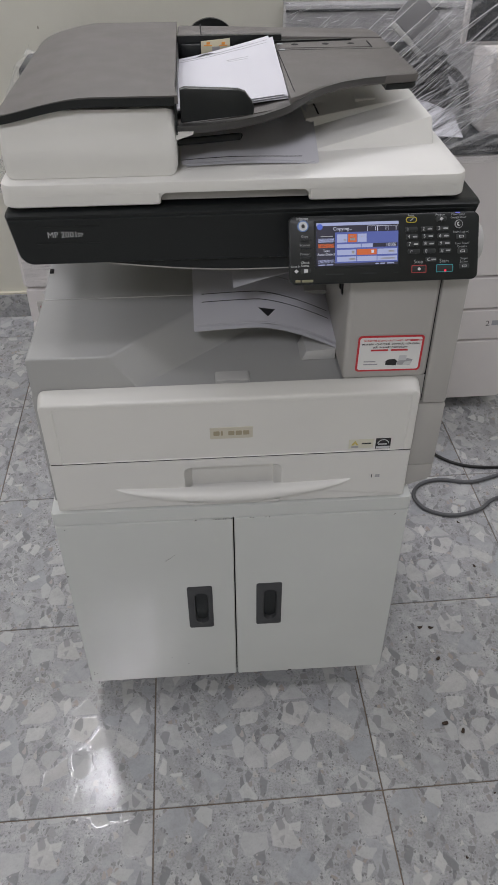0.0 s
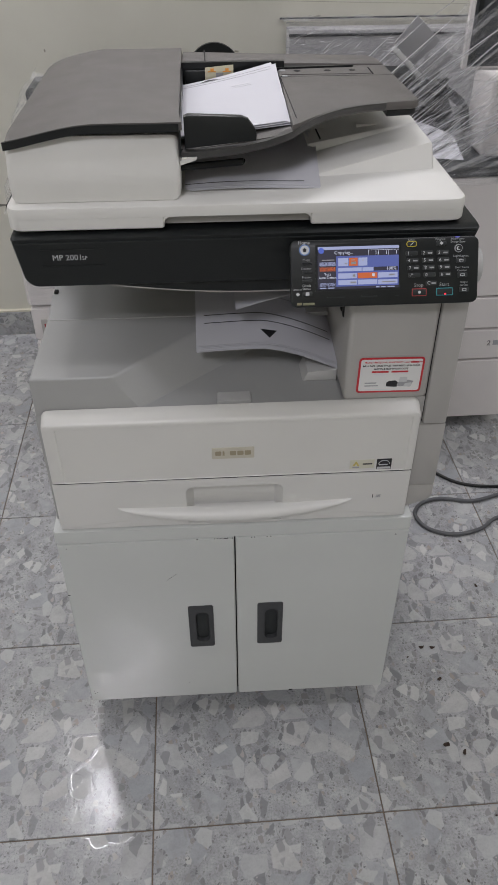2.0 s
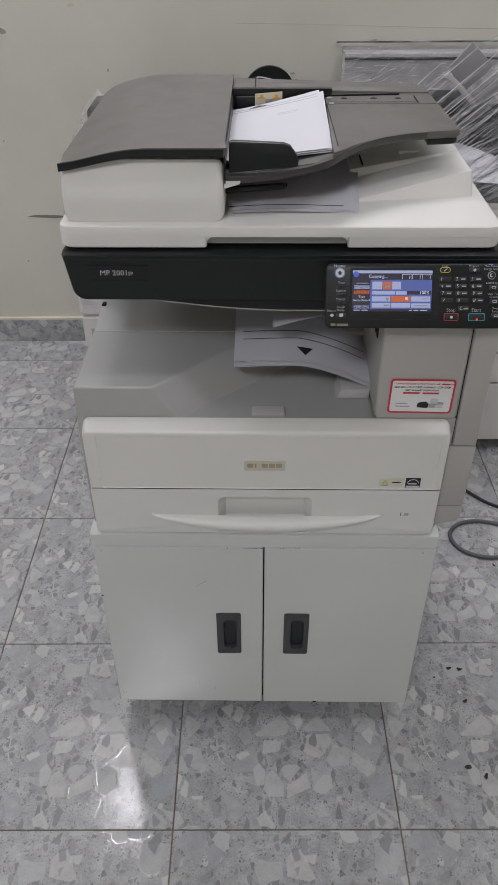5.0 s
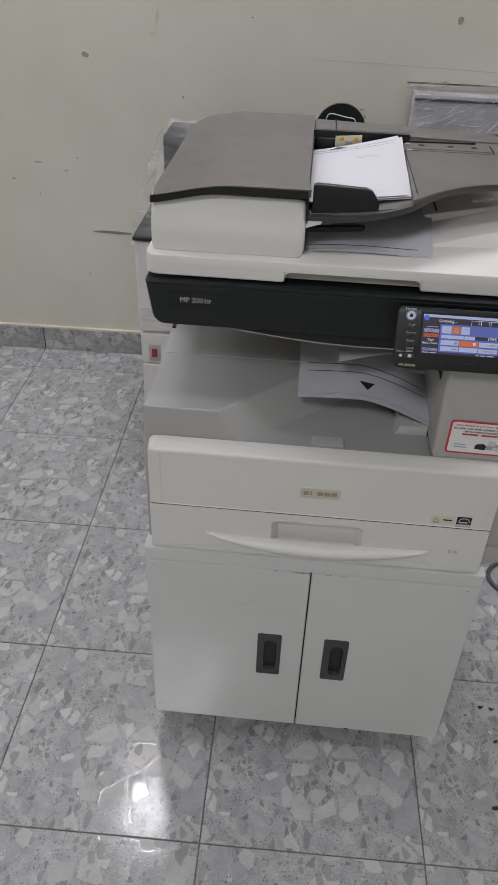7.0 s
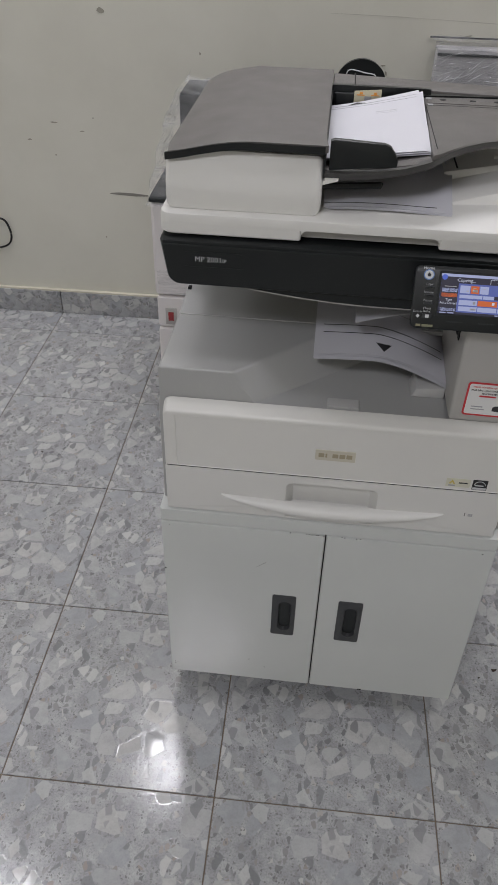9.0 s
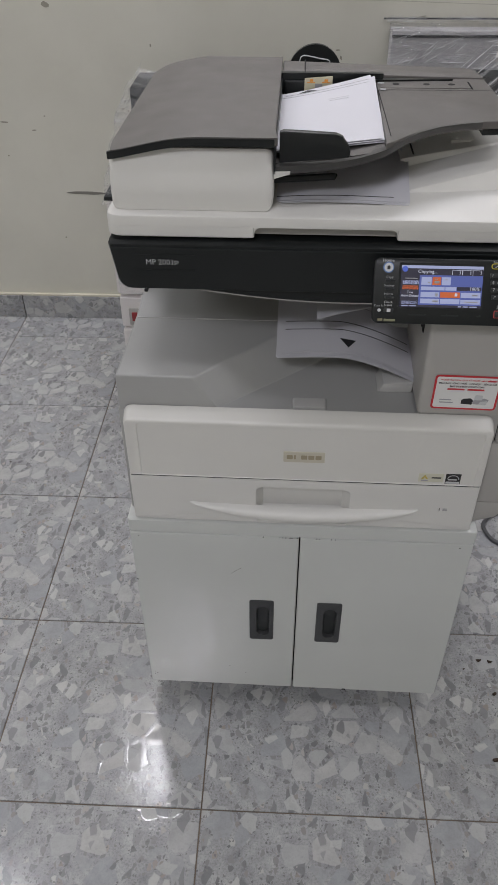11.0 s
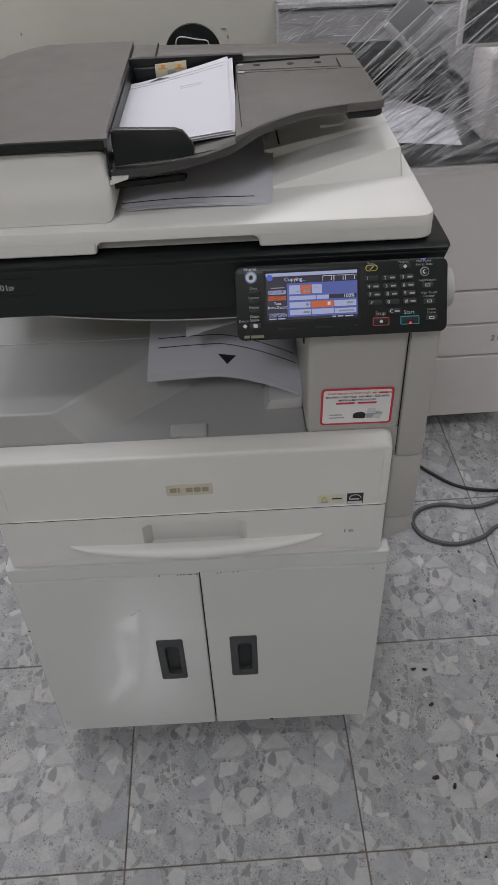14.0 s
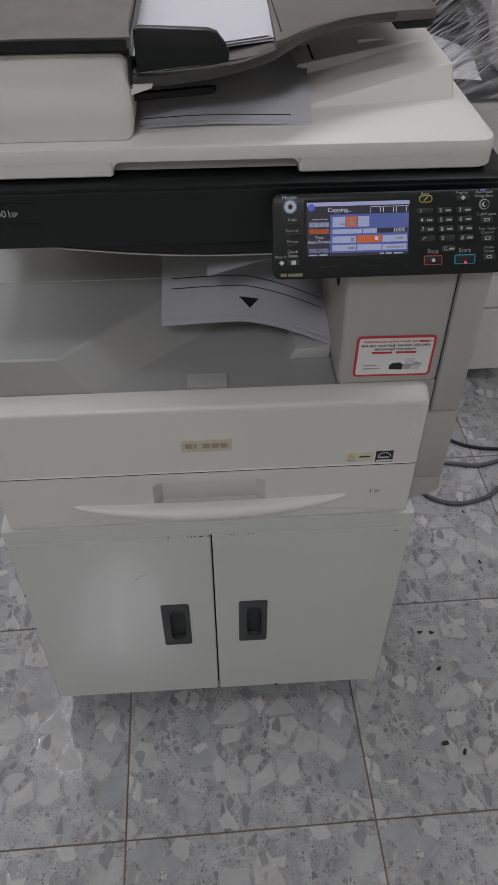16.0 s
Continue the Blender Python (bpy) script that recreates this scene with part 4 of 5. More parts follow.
def service_sticker(c):
    """Red-framed service sticker on the column."""
    m = pose(0.2165, 0.0172, 0.7575, 90, 0.8, 0)
    w, h = 0.0895, 0.0560
    st = part("service_sticker", prism(rrect(-w / 2, w / 2, -h / 2, h / 2, 0.005), "z", 0, 0.0004), RED, c, "white service sticker with a red rounded frame", smooth=False, matrix=m)
    part("sticker_face", prism(rrect(-w / 2 + 0.0028, w / 2 - 0.0028, -h / 2 + 0.0028, h / 2 - 0.0028, 0.003), "z", 0.0004, 0.0006), simple("sticker_white", (0.74, 0.74, 0.73), 0.4), st, smooth=False)
    text_part("sticker_lettering", "TRUNG TÂM DỊCH VỤ VÀ KỸ THUẬT - MÁY VĂN PHÒNG", 0.0031, RED, st, pose(-0.0375, 0.0205, 0.0008), bold=0.028)
    part("sticker_bar", box(0.0255, 0.0365, 0.0193, 0.0216, 0.0006, 0.0008), RED, st, smooth=False)
    text_part("sticker_lettering", "MUA BÁN - CHO THUÊ - NẠP MỰC - SỬA CHỮA", 0.0036, INK, st, pose(0, 0.0152, 0.0008), "CENTER", bold=0.028)
    text_part("sticker_lettering", "MÁY IN & MÁY PHOTOCOPY", 0.0036, INK, st, pose(0, 0.0102, 0.0008), "CENTER", bold=0.028)
    for x0, x1 in ((-0.026, -0.003), (0.001, 0.024)):
        part("sticker_bar", box(x0, x1, 0.0043, 0.0070, 0.0006, 0.0008), RED, st, smooth=False)
    part("sticker_bar", box(-0.034, -0.018, -0.0130, -0.0113, 0.0006, 0.0008), INK_GREY, st, smooth=False)
    part("sticker_bar", box(-0.034, -0.015, -0.0175, -0.0158, 0.0006, 0.0008), INK_GREY, st, smooth=False)
    pic = part("sticker_picture", prism([(-0.004, -0.018), (0.011, -0.019), (0.012, -0.012), (0.008, -0.0085), (-0.001, -0.0095), (-0.004, -0.012)], "z", 0.0006, 0.0008), INK, st, "small printed picture of office printers", smooth=False)
    part("picture_shape", prism([(0.012, -0.018), (0.030, -0.019), (0.033, -0.010), (0.026, -0.008), (0.012, -0.012)], "z", 0.0006, 0.0008), INK_GREY, pic, smooth=False)
    part("picture_shape", prism([(0.013, -0.011), (0.024, -0.011), (0.024, -0.003), (0.014, -0.003)], "z", 0.0008, 0.0010), LETTER, pic, smooth=False)
    part("picture_shape", prism([(0.020, -0.0185), (0.031, -0.018), (0.031, -0.012), (0.022, -0.0135)], "z", 0.0008, 0.0010), LETTER, pic, smooth=False)


service_sticker(copier_ob)


# ---- papers ----
def paper_stack(name, f, layers, step, label, group="", rng_seed=3, nu=14, nv=4):
    t = thing(name, COPIER, label, "paper", group)
    rng = random.Random(rng_seed)
    for k in range(layers):
        dx, dy, tw = rng.uniform(-0.002, 0.008), rng.uniform(-0.005, 0.002), rng.uniform(-0.02, 0.02)
        if k == layers - 1:
            dx = dy = tw = 0

        def g(u, v, k=k, dx=dx, dy=dy, tw=tw):
            x, y, z = f(u, v)
            return (x + dx + tw * (v - 0.5) * 0.2, y + dy + tw * (u - 0.5) * 0.3, z - step * (layers - 1 - k))
        part("paper_sheet", sheet(g, nu, nv, 0.0003), PAPER, t)
    return t


def paper_line(t, f, u0, u1, v0, v1, mat, lift=0.0004, n=10):
    def g(u, v):
        x, y, z = f(u0 + (u1 - u0) * u, v0 + (v1 - v0) * v)
        return (x, y, z + lift)
    return part("printed_line", sheet(g, n, 1, 0.0002), mat, t, smooth=False)


def originals(u, v):
    x = -0.052 + u * 0.131
    y = (0.112 + 0.021 * u) * (1 - v) + (0.373 + 0.008 * u) * v
    z = 1.0495 + 0.009 * u + v * v * (-0.002 + 0.018 * u ** 1.3)
    return (x, y, z)


st = paper_stack("original_stack", originals, 7, 0.0007, "stack of printed white originals in the feeder tray")
paper_line(st, originals, 0.0, 0.98, 0.895, 0.900, INK_GREY)
paper_line(st, originals, 0.05, 0.98, 0.935, 0.940, INK_GREY)
paper_line(st, originals, 0.52, 0.74, 0.74, 0.755, simple("faint_ink", (0.62, 0.62, 0.65), 0.7), n=3)
paper_line(st, originals, 0.52, 0.74, 0.71, 0.725, simple("faint_ink_low", (0.62, 0.62, 0.65), 0.7), n=3)


def tri_mark(t, f, u, v, du, dv):
    bm = bmesh.new()
    vs = []
    for a, b in ((u - du, v + dv), (u + du, v + dv), (u, v - dv)):
        x, y, z = f(a, b)
        vs.append(bm.verts.new((x, y, z + 0.0005)))
    lo = [bm.verts.new(w.co - Vector((0, 0, 0.0003))) for w in vs]
    bm.faces.new(vs)
    bm.faces.new(lo)
    for i in range(3):
        bm.faces.new((vs[i], vs[(i + 1) % 3], lo[(i + 1) % 3], lo[i]))
    part("printed_mark", bm, INK, t, smooth=False)


tri_mark(st, originals, 0.30, 0.965, 0.10, -0.018)


def delivered(u, v):
    x = -0.050 + u * 0.163 + 0.018 * v * u
    y = 0.101 + v * 0.255 + 0.006 * u
    return (x, y, 0.9895 + 0.012 * max(0.0, u - 0.55) * v + 0.002 * math.sin(u * 4) + 0.016 * v * max(0.0, u - 0.80) ** 2 / 0.04)


dl = paper_stack("delivered_originals", delivered, 6, 0.0006, "loose stack of delivered originals on the white lid", rng_seed=8)
paper_line(dl, delivered, 0.0, 0.92, 0.045, 0.052, INK)


def copies(u, v):
    x = -0.046 + u * 0.205
    y = 0.088 + v * 0.21 + 0.004 * math.sin(u * 3) - 0.008 * u
    z = 0.7700 + 0.004 * math.sin(u * math.pi * 0.8) - 0.040 * max(0.0, u - 0.45) ** 1.4 * 2.0 + 0.03 * v * (1 - 0.2 * u)
    return (x, y, z)


cp = paper_stack("copied_sheets", copies, 5, 0.0019, "fresh printed copies curling on the output deck", rng_seed=4, nu=20)
for v0 in (0.24, 0.33):
    paper_line(cp, copies, 0.06, 0.96, v0, v0 + 0.007, INK, n=20)
tri_mark(cp, copies, 0.51, 0.10, 0.058, 0.045)
paper_line(cp, copies, 0.45, 0.75, 0.55, 0.56, INK_GREY)


def emerging(u, v):
    return (0.010 + 0.145 * u, 0.082 + 0.215 * v, 0.829 + 0.048 * u - 0.014 * u * u + 0.004 * v)


paper_stack("emerging_sheet", emerging, 1, 0.001, "white copy sliding out of the paper exit")


# ---- behind: the left copier ----
def rear_copier_left():
    t = thing("wrapped_copier", pose(-0.31, 1.15, 0), "white copier wrapped in clear film with a red switch", "photocopier", "wrapped copiers")
    W = 0.60
    part("drawer", front_rings([(0.50, 0.0, W, 0.06, 0.305, 0.006), (0.005, 0.0, W, 0.06, 0.305, 0.01), (0.0, 0.004, W - 0.004, 0.064, 0.301, 0.008)]), COPIER_WHITE, t)
    part("drawer", front_rings([(0.50, 0.0, W, 0.309, 0.400, 0.004), (0.004, 0.0, W, 0.309, 0.400, 0.006), (0.0, 0.003, W - 0.003, 0.312, 0.397, 0.006)]), COPIER_WHITE, t)
    part("body", front_rings([(0.50, -0.004, W, 0.404, 0.662, 0.004), (0.008, -0.004, W, 0.404, 0.662, 0.012), (0.0, 0.004, W - 0.008, 0.410, 0.656, 0.01)]), COPIER_WHITE, t)
    part("top_band", box(-0.006, W, -0.004, 0.50, 0.663, 0.673, 0.002), BLACK_SOFT, t, "black upper band")
    part("caster", box(0.05, W - 0.05, 0.06, 0.45, 0.0, 0.061), BLACK, t)
    sw = part("switch_plate", box(0.022, 0.054, -0.003, 0.001, 0.318, 0.368, 0.001), GREY_COL, t, "grey switch plate")
    part("power_switch", box(0.030, 0.045, -0.007, -0.002, 0.332, 0.357, 0.001), simple("dark_red_switch", (0.28, 0.03, 0.035), 0.3), sw, "red rocker switch")
    part("upper_unit", box(0.058, 0.33, 0.12, 0.27, 0.673, 0.890, 0.006), BLACK_SOFT, t, "dark upper unit under film")
    part("upper_unit", box(0.332, 0.58, 0.10, 0.46, 0.673, 0.846, 0.006), BLACK_SOFT, t, "dark upper unit under film")

    def wrap(u, v):
        x = -0.012 + 0.068 * (1 - (1 - v) ** 0.6) + u * 0.45
        y = -0.012 + 0.13 * v ** 0.8
        return (x + 0.004 * math.sin(23 * v + 5 * u), y + 0.004 * math.sin(17 * u + 9 * v), 0.655 + 0.24 * v)
    part("film", sheet(wrap, 30, 14, 0.0006, (0, -1, 0)), FILM, t, "clear crinkled stretch film")

    def wrap_side(u, v):
        x = -0.013 + 0.067 * (1 - (1 - v) ** 0.6)
        return (x + 0.004 * math.sin(23 * v + 7 * u), -0.01 + 0.13 * v ** 0.8 + u * 0.26, 0.655 + 0.24 * v)
    part("film", sheet(wrap_side, 20, 14, 0.0006, (-1, 0, 0)), FILM, t, "clear crinkled stretch film")
    part("film", sheet(lambda u, v: (0.055 + 0.27 * u, 0.115 + 0.16 * v, 0.894 + 0.004 * math.sin(20 * u + 8 * v)), 14, 14, 0.0006), FILM, t, "clear crinkled stretch film")
    part("film", sheet(lambda u, v: (0.005 + 0.30 * u, -0.006 + 0.003 * math.sin(31 * v + 9 * u), 0.41 + 0.07 * v), 14, 8, 0.0006, (0, -1, 0)), FILM, t, "clear crinkled stretch film")
    return t


rear_copier_left()

reel = thing("cable_reel", pose(0.187, 1.335, 0.909), "black round plastic reel with a pale wire loop", "reel")
bm = disc(bmesh.new(), 0, 0, 0, 0.063, 0.012, "y", 40)
disc(bm, 0, 0.022, 0, 0.045, 0.034, "y", 32)
part("spool", bm, BLACK, reel)
part("wire_loop", tube([(-0.034, -0.012, 0.010), (-0.036, -0.012, 0.030), (-0.026, -0.012, 0.040), (0.010, -0.012, 0.034), (0.032, -0.012, 0.030), (0.036, -0.012, 0.018)], 0.0014, 6), LETTER, reel, "pale bent wire loop")


# ---- behind: the right copier ----
def rear_copier_right():
    t = thing("wrapped_copier", pose(0.335, 1.08, 0), "pale office copier with drawers, wrapped in stretch film", "photocopier", "wrapped copiers")
    W = 0.64

    def front(name, z0, z1, mat=COPIER_WHITE, inset=0.0):
        return part(name, front_rings([(0.55, 0.0, W, z0, z1, 0.004), (0.006 + inset, 0.0, W, z0, z1, 0.008), (inset, 0.004, W - 0.004, z0 + 0.003, z1 - 0.003, 0.008)]), mat, t)
    front("drawer", 0.040, 0.230)
    d2 = front("drawer", 0.2335, 0.324)
    front("drawer", 0.3275, 0.418)
    text_part("tray_number", "2", 0.022, INK, d2, pose(W - 0.088, -0.001, 0.283, 90))
    part("tray_symbol", box(W - 0.071, W - 0.053, -0.0008, 0.001, 0.277, 0.291), INK_GREY, d2, smooth=False)
    front("body", 0.4215, 0.728)
    part("platform", box(-0.002, W, -0.002, 0.52, 0.7285, 0.752, 0.004), BLACK_SOFT, t, "dark output platform")
    for x in (0.08, W - 0.08):
        for y in (0.08, 0.46):
            part("caster", disc(bmesh.new(), x, y, 0.0205, 0.0205, 0.02, "x", 16), BLACK, t)
    part("side_column", box(0.464, W, 0.060, 0.20, 0.752, 0.93, 0.012, 3), COPIER_WHITE, t, "white side column")
    part("rear_column", box(0.05, 0.455, 0.34, 0.50, 0.752, 0.865, 0.006), BLACK_SOFT, t)
    part("inner_arm", tube([(0.24, 0.14, 0.80), (0.28, 0.16, 0.86), (0.36, 0.17, 0.885), (0.43, 0.16, 0.85), (0.45, 0.15, 0.79)], 0.011), BLACK, t, "black curved inner arm")
    part("inner_block", prism([(0.16, 0.7525), (0.40, 0.7525), (0.44, 0.80), (0.40, 0.875), (0.27, 0.885), (0.17, 0.82)], "y", 0.20, 0.335, 0.006), DARK_GAP, t, "dark inner housing")
    part("inner_block", box(0.26, 0.36, 0.16, 0.33, 0.752, 0.83, 0.008), DARK_GAP, t)
    part("control_screen", front_rings([(0.05, 0.378, 0.70, 0.947, 1.16, 0.006), (0.036, 0.378, 0.70, 0.947, 1.16, 0.006), (0.032, 0.384, 0.694, 0.953, 1.155, 0.004), (0.034, 0.386, 0.692, 0.955, 1.153, 0.004)]), COPIER_WHITE, t, "white framed control screen")
    part("screen_glass", box(0.3865, 0.6915, 0.0325, 0.036, 0.9555, 1.1525), plastic("dark_screen", (0.05, 0.053, 0.058), 0.2, 0.0, 0.2), t, "dark switched-off screen")
    part("screen_side", box(0.392, 0.402, 0.0315, 0.034, 0.960, 1.148), BLACK, t, smooth=False)
    return t


rear_copier_right()


def loose_sheet(pts, label):
    t = thing("loose_paper", pose(0.335, 1.08, 0), label, "paper", "papers in the wrapped copier")
    a, b, c_, d = [Vector(p) for p in pts]
    part("paper_sheet", sheet(lambda u, v: (a * (1 - u) + b * u) * (1 - v) + (d * (1 - u) + c_ * u) * v + Vector((0, 0, 0.006 * math.sin(3 * u) * v)), 6, 4, 0.0006), PAPER, t)


loose_sheet(((0.26, 0.07, 0.7600), (0.42, 0.045, 0.7540), (0.415, 0.13, 0.785), (0.26, 0.17, 0.825)), "white sheet of paper slipped inside the wrapped copier")
loose_sheet(((0.12, 0.05, 0.7560), (0.27, 0.07, 0.7600), (0.25, 0.18, 0.79), (0.10, 0.18, 0.78)), "white sheet of paper on the dark platform")


def film_wrap():
    """Stretch film drawn slantwise round the right copier, with white strips for the glints on its tight folds."""
    t = thing("stretch_wrap", pose(0.335, 1.06, 0), "clear stretch film pulled tight in slanting folds, their shine added as white strips", "plastic wrap")

    def skin(u, v):
        x, z = 0.10 + 0.30 * v + u * (0.56 - 0.30 * v), 0.72 + v * 0.40
        return (x, -0.006 + 0.07 * v + 0.006 * math.sin(40 * (z - 0.7 * x)) + 0.003 * math.sin(95 * (z - 0.62 * x)), z)
    part("film", sheet(skin, 60, 50, 0.0005, (0, -1, 0)), FILM, t)
    # glints are painted as thin near-white strips; the wide ones are milky film
    fold = plastic("film_sheen_strip", (0.85, 0.85, 0.88), 0.10, 0.0, 0.05, 1.0)
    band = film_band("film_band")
    rng = random.Random(21)
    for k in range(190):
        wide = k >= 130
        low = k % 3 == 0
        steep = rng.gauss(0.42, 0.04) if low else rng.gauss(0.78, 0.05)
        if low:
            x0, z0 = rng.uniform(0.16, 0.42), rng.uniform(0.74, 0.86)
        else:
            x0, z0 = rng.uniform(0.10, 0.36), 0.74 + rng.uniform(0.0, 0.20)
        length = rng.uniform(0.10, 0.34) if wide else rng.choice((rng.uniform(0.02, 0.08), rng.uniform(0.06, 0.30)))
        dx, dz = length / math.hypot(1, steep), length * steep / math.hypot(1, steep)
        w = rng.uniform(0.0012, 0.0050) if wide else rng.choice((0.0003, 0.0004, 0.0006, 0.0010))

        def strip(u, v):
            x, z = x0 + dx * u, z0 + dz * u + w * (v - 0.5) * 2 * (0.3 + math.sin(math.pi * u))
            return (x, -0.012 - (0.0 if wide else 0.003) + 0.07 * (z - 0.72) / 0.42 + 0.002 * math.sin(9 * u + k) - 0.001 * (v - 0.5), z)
        part("film_sheen_strip", sheet(strip, 6, 1, 0.0004, (0, -1, 0)), band if wide else fold, t)


film_wrap()


def leaning_board():
    t = thing("wrapped_carton", pose(0.40, 1.62, 0), "flat grey carton in clear film standing against the wall", "carton")
    pale = plastic("pale_carton", (0.40, 0.395, 0.40), 0.4, 0.1, 0.2)
    part("carton", box(0.006, 0.80, 0.062, 0.122, 0.0, 0.937, 0.004), pale, t)
    part("dark_rim", box(0.006, 0.80, 0.056, 0.062, 0.921, 0.9275, 0.001), BLACK_SOFT, t, "dark edge strip")
    part("dark_rim", box(-0.014, 0.80, 0.116, 0.124, 0.9545, 0.9585, 0.001), BLACK_SOFT, t, "dark edge strip")
    part("film", sheet(lambda u, v: (-0.012 + 0.818 * u, 0.050 + 0.074 * v, 0.9595 + 0.002 * math.sin(30 * u + 6 * v) + 0.003 * math.sin(71 * u)), 40, 8, 0.0006), FILM, t)
    part("film", sheet(lambda u, v: (-0.004 + 0.81 * u, 0.050 + 0.003 * math.sin(37 * u + 21 * v), 0.30 + 0.658 * v), 40, 30, 0.0006, (0, -1, 0)), FILM, t)
    rng = random.Random(9)
    # white slivers laid on the film as its glints
    for k in range(130):
        x0, z0, a, ln = rng.uniform(0.0, 0.5), rng.uniform(0.80, 0.93), rng.uniform(-0.2, 0.9), rng.uniform(0.015, 0.08)
        w = rng.uniform(0.0003, 0.0010)
        pts = [(x0, z0), (x0 + ln * 0.5 * math.cos(a) - w * math.sin(a), z0 + ln * 0.5 * math.sin(a) + w * math.cos(a)), (x0 + ln * math.cos(a), z0 + ln * math.sin(a)), (x0 + ln * 0.5 * math.cos(a), z0 + ln * 0.5 * math.sin(a) - w)]
        if max(q[1] for q in pts) < 0.946:
            part("film_sheen_strip", prism(pts, "y", 0.0435, 0.0445), FILM_GLINT, t, smooth=False)
    return t


FILM_GLINT = plastic("film_glint", (0.85, 0.85, 0.87), 0.10, 0.0, 0.05, 1.0)
leaning_board()
frame_t = thing("leaning_frame", pose(0.65, 1.33, 0.92, 0, 41, 0), "pale bar and dark plate held tilted under the film", "frame")
part("bar", box(-0.050, 0.050, -0.008, 0.008, -0.006, 0.006, 0.002), GREY_LIGHT, frame_t)
part("plate", box(-0.055, 0.075, 0.004, 0.012, 0.009, 0.085, 0.002), simple("mid_grey_plate", (0.27, 0.27, 0.275), 0.5), frame_t, "dark grey plate")


# ---- cables and litter on the floor ----
cab1 = part("power_cable", tube([(0.60, 1.02, 0.0045), (0.66, 0.98, 0.0045), (0.72, 0.90, 0.0045), (0.79, 0.835, 0.0045), (0.90, 0.815, 0.0045), (1.05, 0.83, 0.0045), (1.3, 0.90, 0.0045)], 0.0042), CABLE_BLACK)
tagged(cab1, "black power cable lying on the tiles", "cable", "cables")
cab2 = part("power_cable", tube([(1.30, 0.95, 0.005), (1.0, 0.815, 0.005), (0.88, 0.785, 0.005), (0.80, 0.765, 0.005), (0.72, 0.780, 0.005), (0.665, 0.765, 0.005), (0.640, 0.725, 0.005), (0.660, 0.675, 0.005), (0.72, 0.650, 0.005), (0.79, 0.665, 0.005), (0.845, 0.700, 0.005), (0.95, 0.705, 0.005), (1.2, 0.66, 0.005)], 0.0050), CABLE_GREY)
tagged(cab2, "grey power cable looped on the tiles", "cable", "cables")


def litter(x, y, s, turn, label="dark dry leaf scrap on the tiles", long=1.0):
    rng = random.Random(int(x * 1000 + y * 77))
    s *= 0.75
    pts = [(s * long * math.cos(a) * rng.uniform(0.6, 1.1), s * 0.5 * math.sin(a) * rng.uniform(0.5, 1.1)) for a in [2 * math.pi * k / 7 for k in range(7)]]
    bm = prism(pts, "z", 0.0, 0.0016)
    for v in bm.verts:
        v.co.z += 0.9 * abs(v.co.x) * abs(v.co.x) / s
    ob = part("debris_scrap", bm, LITTER, smooth=False)
    ob.matrix_basis = pose(x, y, 0.0003, 0, 0, turn)
    tagged(ob, label, "debris", "scraps on the floor")


LITTER = plastic("dry_brown_scrap", (0.045, 0.028, 0.018), 0.8, 0.2, 0.3)
for x, y, s, turn in ((0.553, 0.332, 0.008, 10), (0.575, 0.330, 0.008, -20), (0.570, 0.254, 0.010, 30), (0.573, 0.095, 0.009, 60), (0.513, -0.122, 0.005, -40), (0.726, 0.628, 0.006, -50), (0.721, 0.488, 0.007, -60),
                      (0.519, 0.311, 0.004, 20), (0.594, -0.022, 0.004, 0), (0.664, 0.145, 0.006, 80), (-0.62, 0.93, 0.004, 15), (-0.36, 0.55, 0.003, 0)):
    litter(x, y, s, turn)
litter(0.544, 0.113, 0.013, 8, "thin dark twig on the tiles", 1.0)


# ---- marks on the wall ----
def wall_mark(x, z, w, h, turn, mat, label, category="wall mark", seed=0):
    rng = random.Random(seed + int(1000 * abs(x)))
    pts = [(w / 2 * math.cos(a) * rng.uniform(0.75, 1.15), h / 2 * math.sin(a) * rng.uniform(0.75, 1.15)) for a in [2 * math.pi * (k + 0.5) / 8 for k in range(8)]]
    ob = part("wall_mark", prism(pts, "y", -0.0012, 0.0002), mat, smooth=False)
    ob.matrix_basis = pose(x, Y1, z, 0, turn, 0)
    tagged(ob, label, category, "marks on the wall", "structure")


CHIP = plastic("bare_plaster", (0.31, 0.295, 0.245), 0.8, 0.3, 0.2)
STREAK = plastic("grey_smear", (0.22, 0.21, 0.185), 0.8, 0.3, 0.2)
TAPE = plastic("old_tape", (0.585, 0.54, 0.46), 0.6, 0.2, 0.2)
wall_mark(-0.525, 0.453, 0.140, 0.010, 1, STREAK, "grey scraped streak in the wall paint")
for x, z, w, h, turn in ((-0.56, 0.987, 0.022, 0.017, 10), (-0.742, 0.671, 0.026, 0.005, 2), (-0.655, 0.648, 0.015, 0.004, 0), (-0.83, 0.615, 0.014, 0.005, 0), (0.51, 1.118, 0.016, 0.022, 20), (0.49, 0.958, 0.026, 0.006, -15),
                         (-0.37, 0.712, 0.008, 0.006, 0), (-0.355, 0.706, 0.007, 0.007, 0), (-0.272, 0.885, 0.005, 0.010, -10), (0.265, 0.875, 0.013, 0.004, 0), (0.275, 0.855, 0.005, 0.013, -15), (-0.615, 0.69, 0.006, 0.004, 0),
                         (-0.07, 1.102, 0.006, 0.006, 0), (-0.75, 0.57, 0.006, 0.006, 0), (-0.61, 0.30, 0.005, 0.006, 0), (0.70, 1.13, 0.014, 0.012, 0), (0.70, 1.07, 0.020, 0.005, 10)):
    wall_mark(x, z, w, h, turn, CHIP, "small chip in the wall paint")
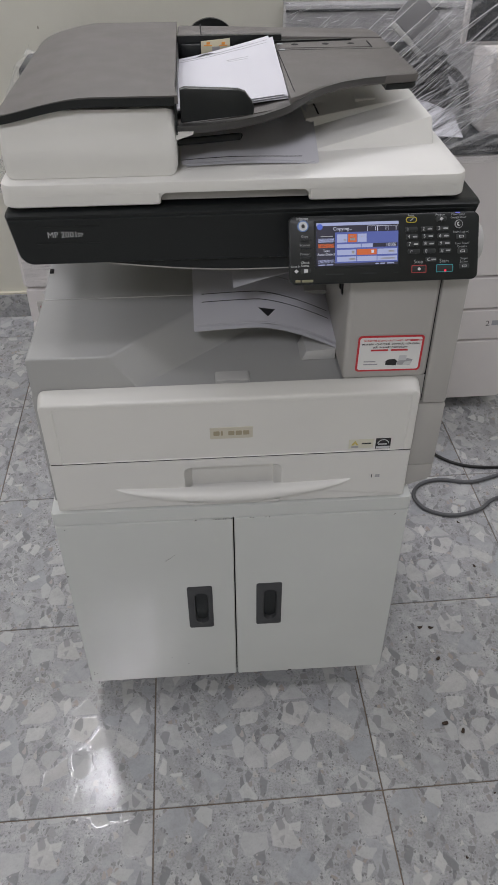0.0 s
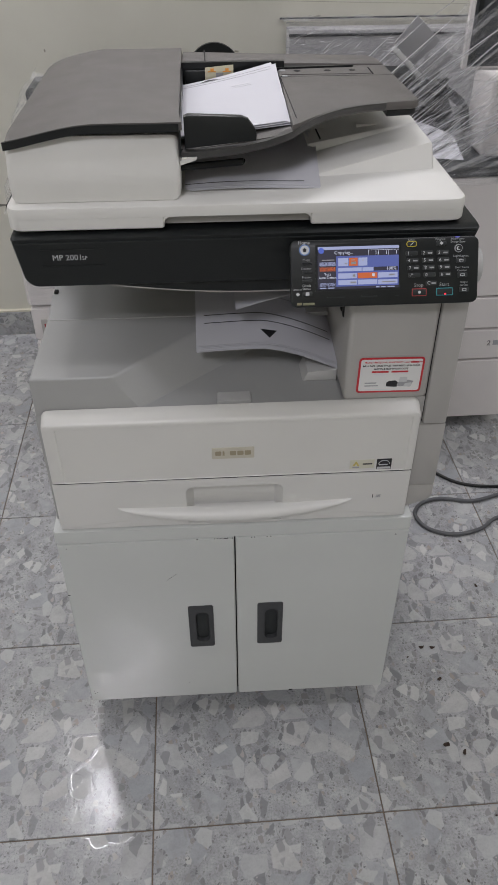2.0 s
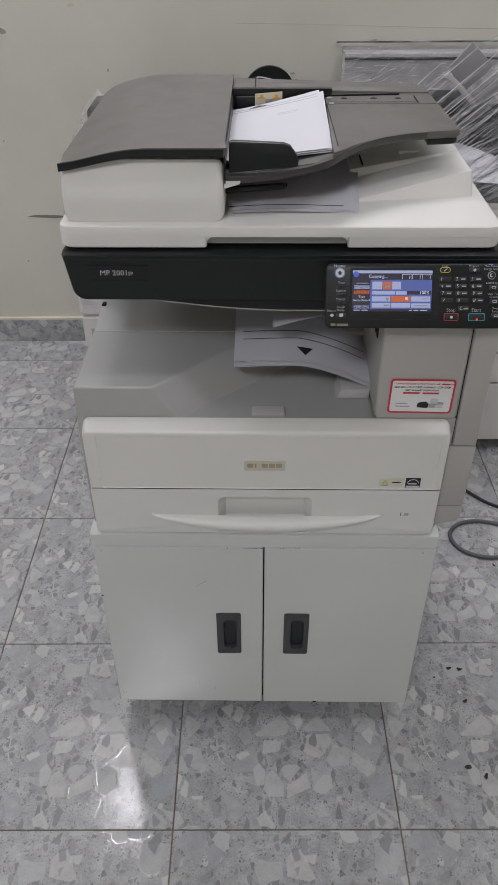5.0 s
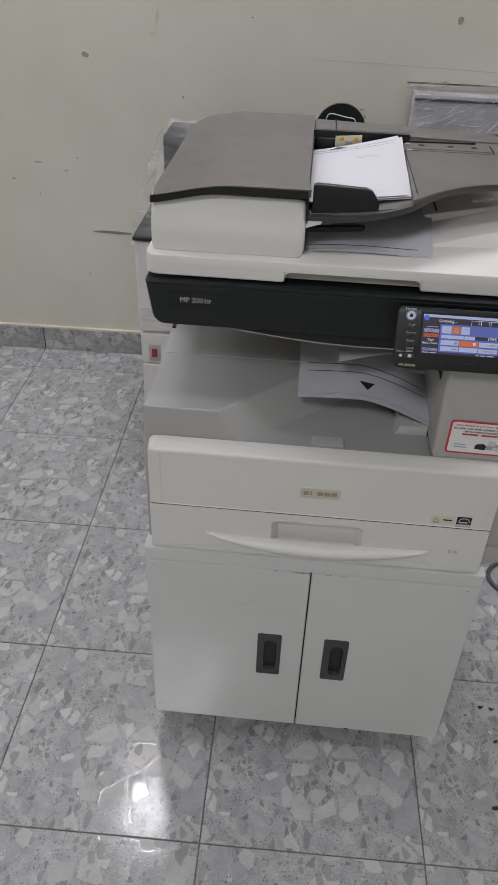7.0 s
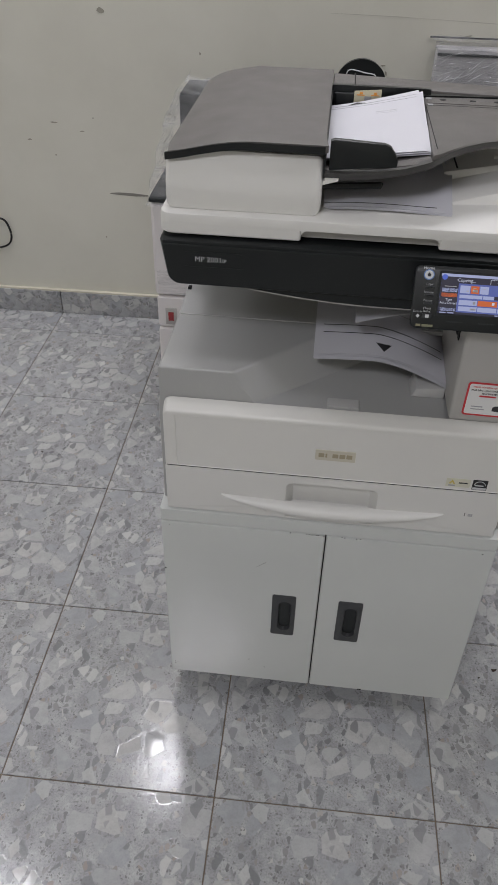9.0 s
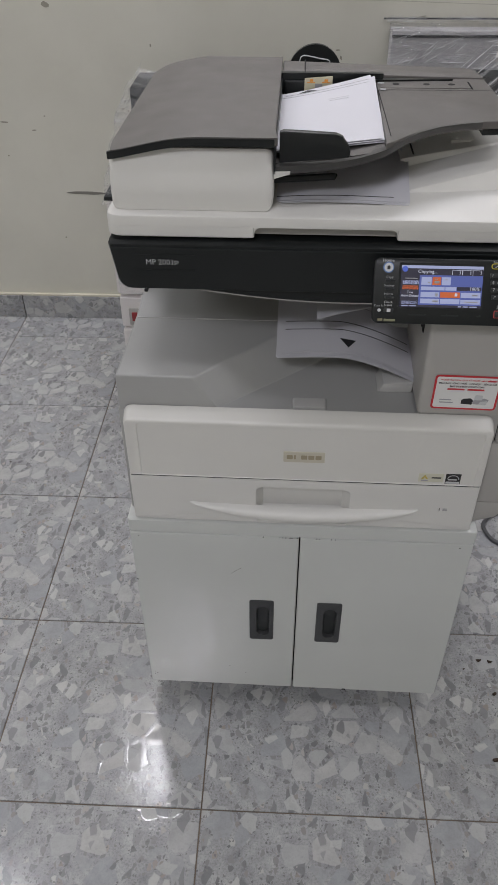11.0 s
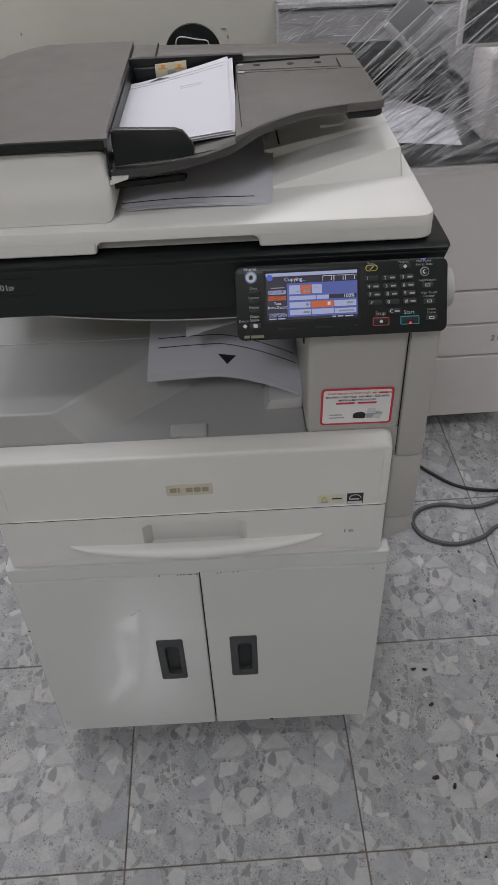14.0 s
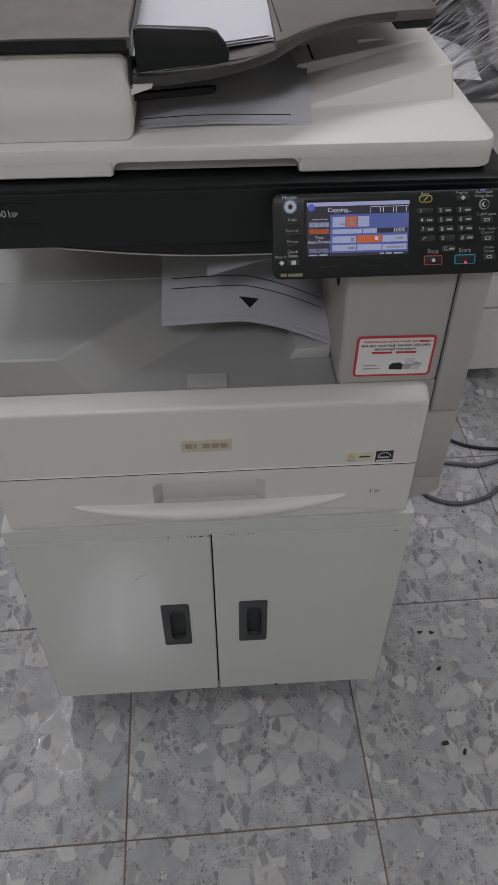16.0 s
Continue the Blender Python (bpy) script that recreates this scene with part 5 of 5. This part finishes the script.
wall_mark(-0.345, 1.085, 0.012, 0.060, 12, TAPE, "old brownish tape residue on the wall")
wall_mark(-0.357, 1.050, 0.024, 0.010, 0, TAPE, "old brownish tape residue on the wall")
SEAM = plastic("filled_seam", (0.47, 0.455, 0.395), 0.7, 0.3, 0.15)
structure(part("wall_seam", prism([(0.10, 1.003), (0.30, 1.0), (0.66, 0.989), (2.0, 0.96), (2.0, 0.9618), (0.66, 0.9908), (0.30, 1.0016), (0.10, 1.0036)], "y", Y1 - 0.0004, Y1 + 0.001), SEAM, smooth=False), "faint filled crack line along the wall", "wall seam")
cord = part("extension_cable", tube([(-1.02, 1.735, 0.352), (-0.985, 1.74, 0.350), (-0.960, 1.742, 0.338), (-0.948, 1.742, 0.300), (-0.952, 1.742, 0.270), (-0.970, 1.742, 0.250), (-1.01, 1.742, 0.238), (-1.10, 1.742, 0.225)], 0.0035, 6), CABLE_BLACK)
tagged(cord, "black cord looping along the wall from a socket", "cable")
sock = thing("wall_socket", pose(-1.055, Y1, 0.345), "pale plastic wall socket with a cord", "socket")
part("socket_plate", front_rings([(0.0, -0.06, 0.06, -0.04, 0.04, 0.006), (-0.007, -0.06, 0.06, -0.04, 0.04, 0.006), (-0.009, -0.057, 0.057, -0.037, 0.037, 0.005)]), COPIER_WHITE, sock)
part("plug", box(0.02, 0.045, -0.035, -0.008, -0.012, 0.014, 0.004), COPIER_WHITE, sock)


# ---- tiles and skirting, last ----
S = 0.4
bm = box(0.0012, S - 0.0012, 0.0012, S - 0.0012, -0.010, 0.0, 0.0008, 1)
bmesh.ops.recalc_face_normals(bm, faces=bm.faces)
tile_mesh = bpy.data.meshes.new("tile")
bm.to_mesh(tile_mesh)
bm.free()
tile_mesh.materials.append(TILE)
for i in range(-6, 6):
    for j in range(-7, 5):
        ob = new("tile", tile_mesh)
        ob.parent = floor
        ob.location = (i * S, j * S, 0.0)
bm = box(0.0015, S - 0.0015, 0.0, 0.012, 0.0005, 0.085, 0.001, 1)
skirt_mesh = bpy.data.meshes.new("skirting_tile")
bm.to_mesh(skirt_mesh)
bm.free()
skirt_mesh.materials.append(TILE)
skirt = structure(part("baseboard", box(X0, X1, Y1 - 0.004, Y1 - 0.0005, 0.0, 0.084), GROUT, smooth=False), "grey tile skirting along the wall", "baseboard")
for i in range(-6, 6):
    ob = new("skirting_tile", skirt_mesh)
    ob.parent = skirt
    ob.location = (i * S, Y1 - 0.0165, 0.0)
part("skirting_cap", box(X0, X1, Y1 - 0.014, Y1 - 0.0005, 0.0855, 0.091), plastic("cream_filler", (0.60, 0.57, 0.47), 0.7, 0.2, 0.1), skirt, "cream filler line", smooth=False)
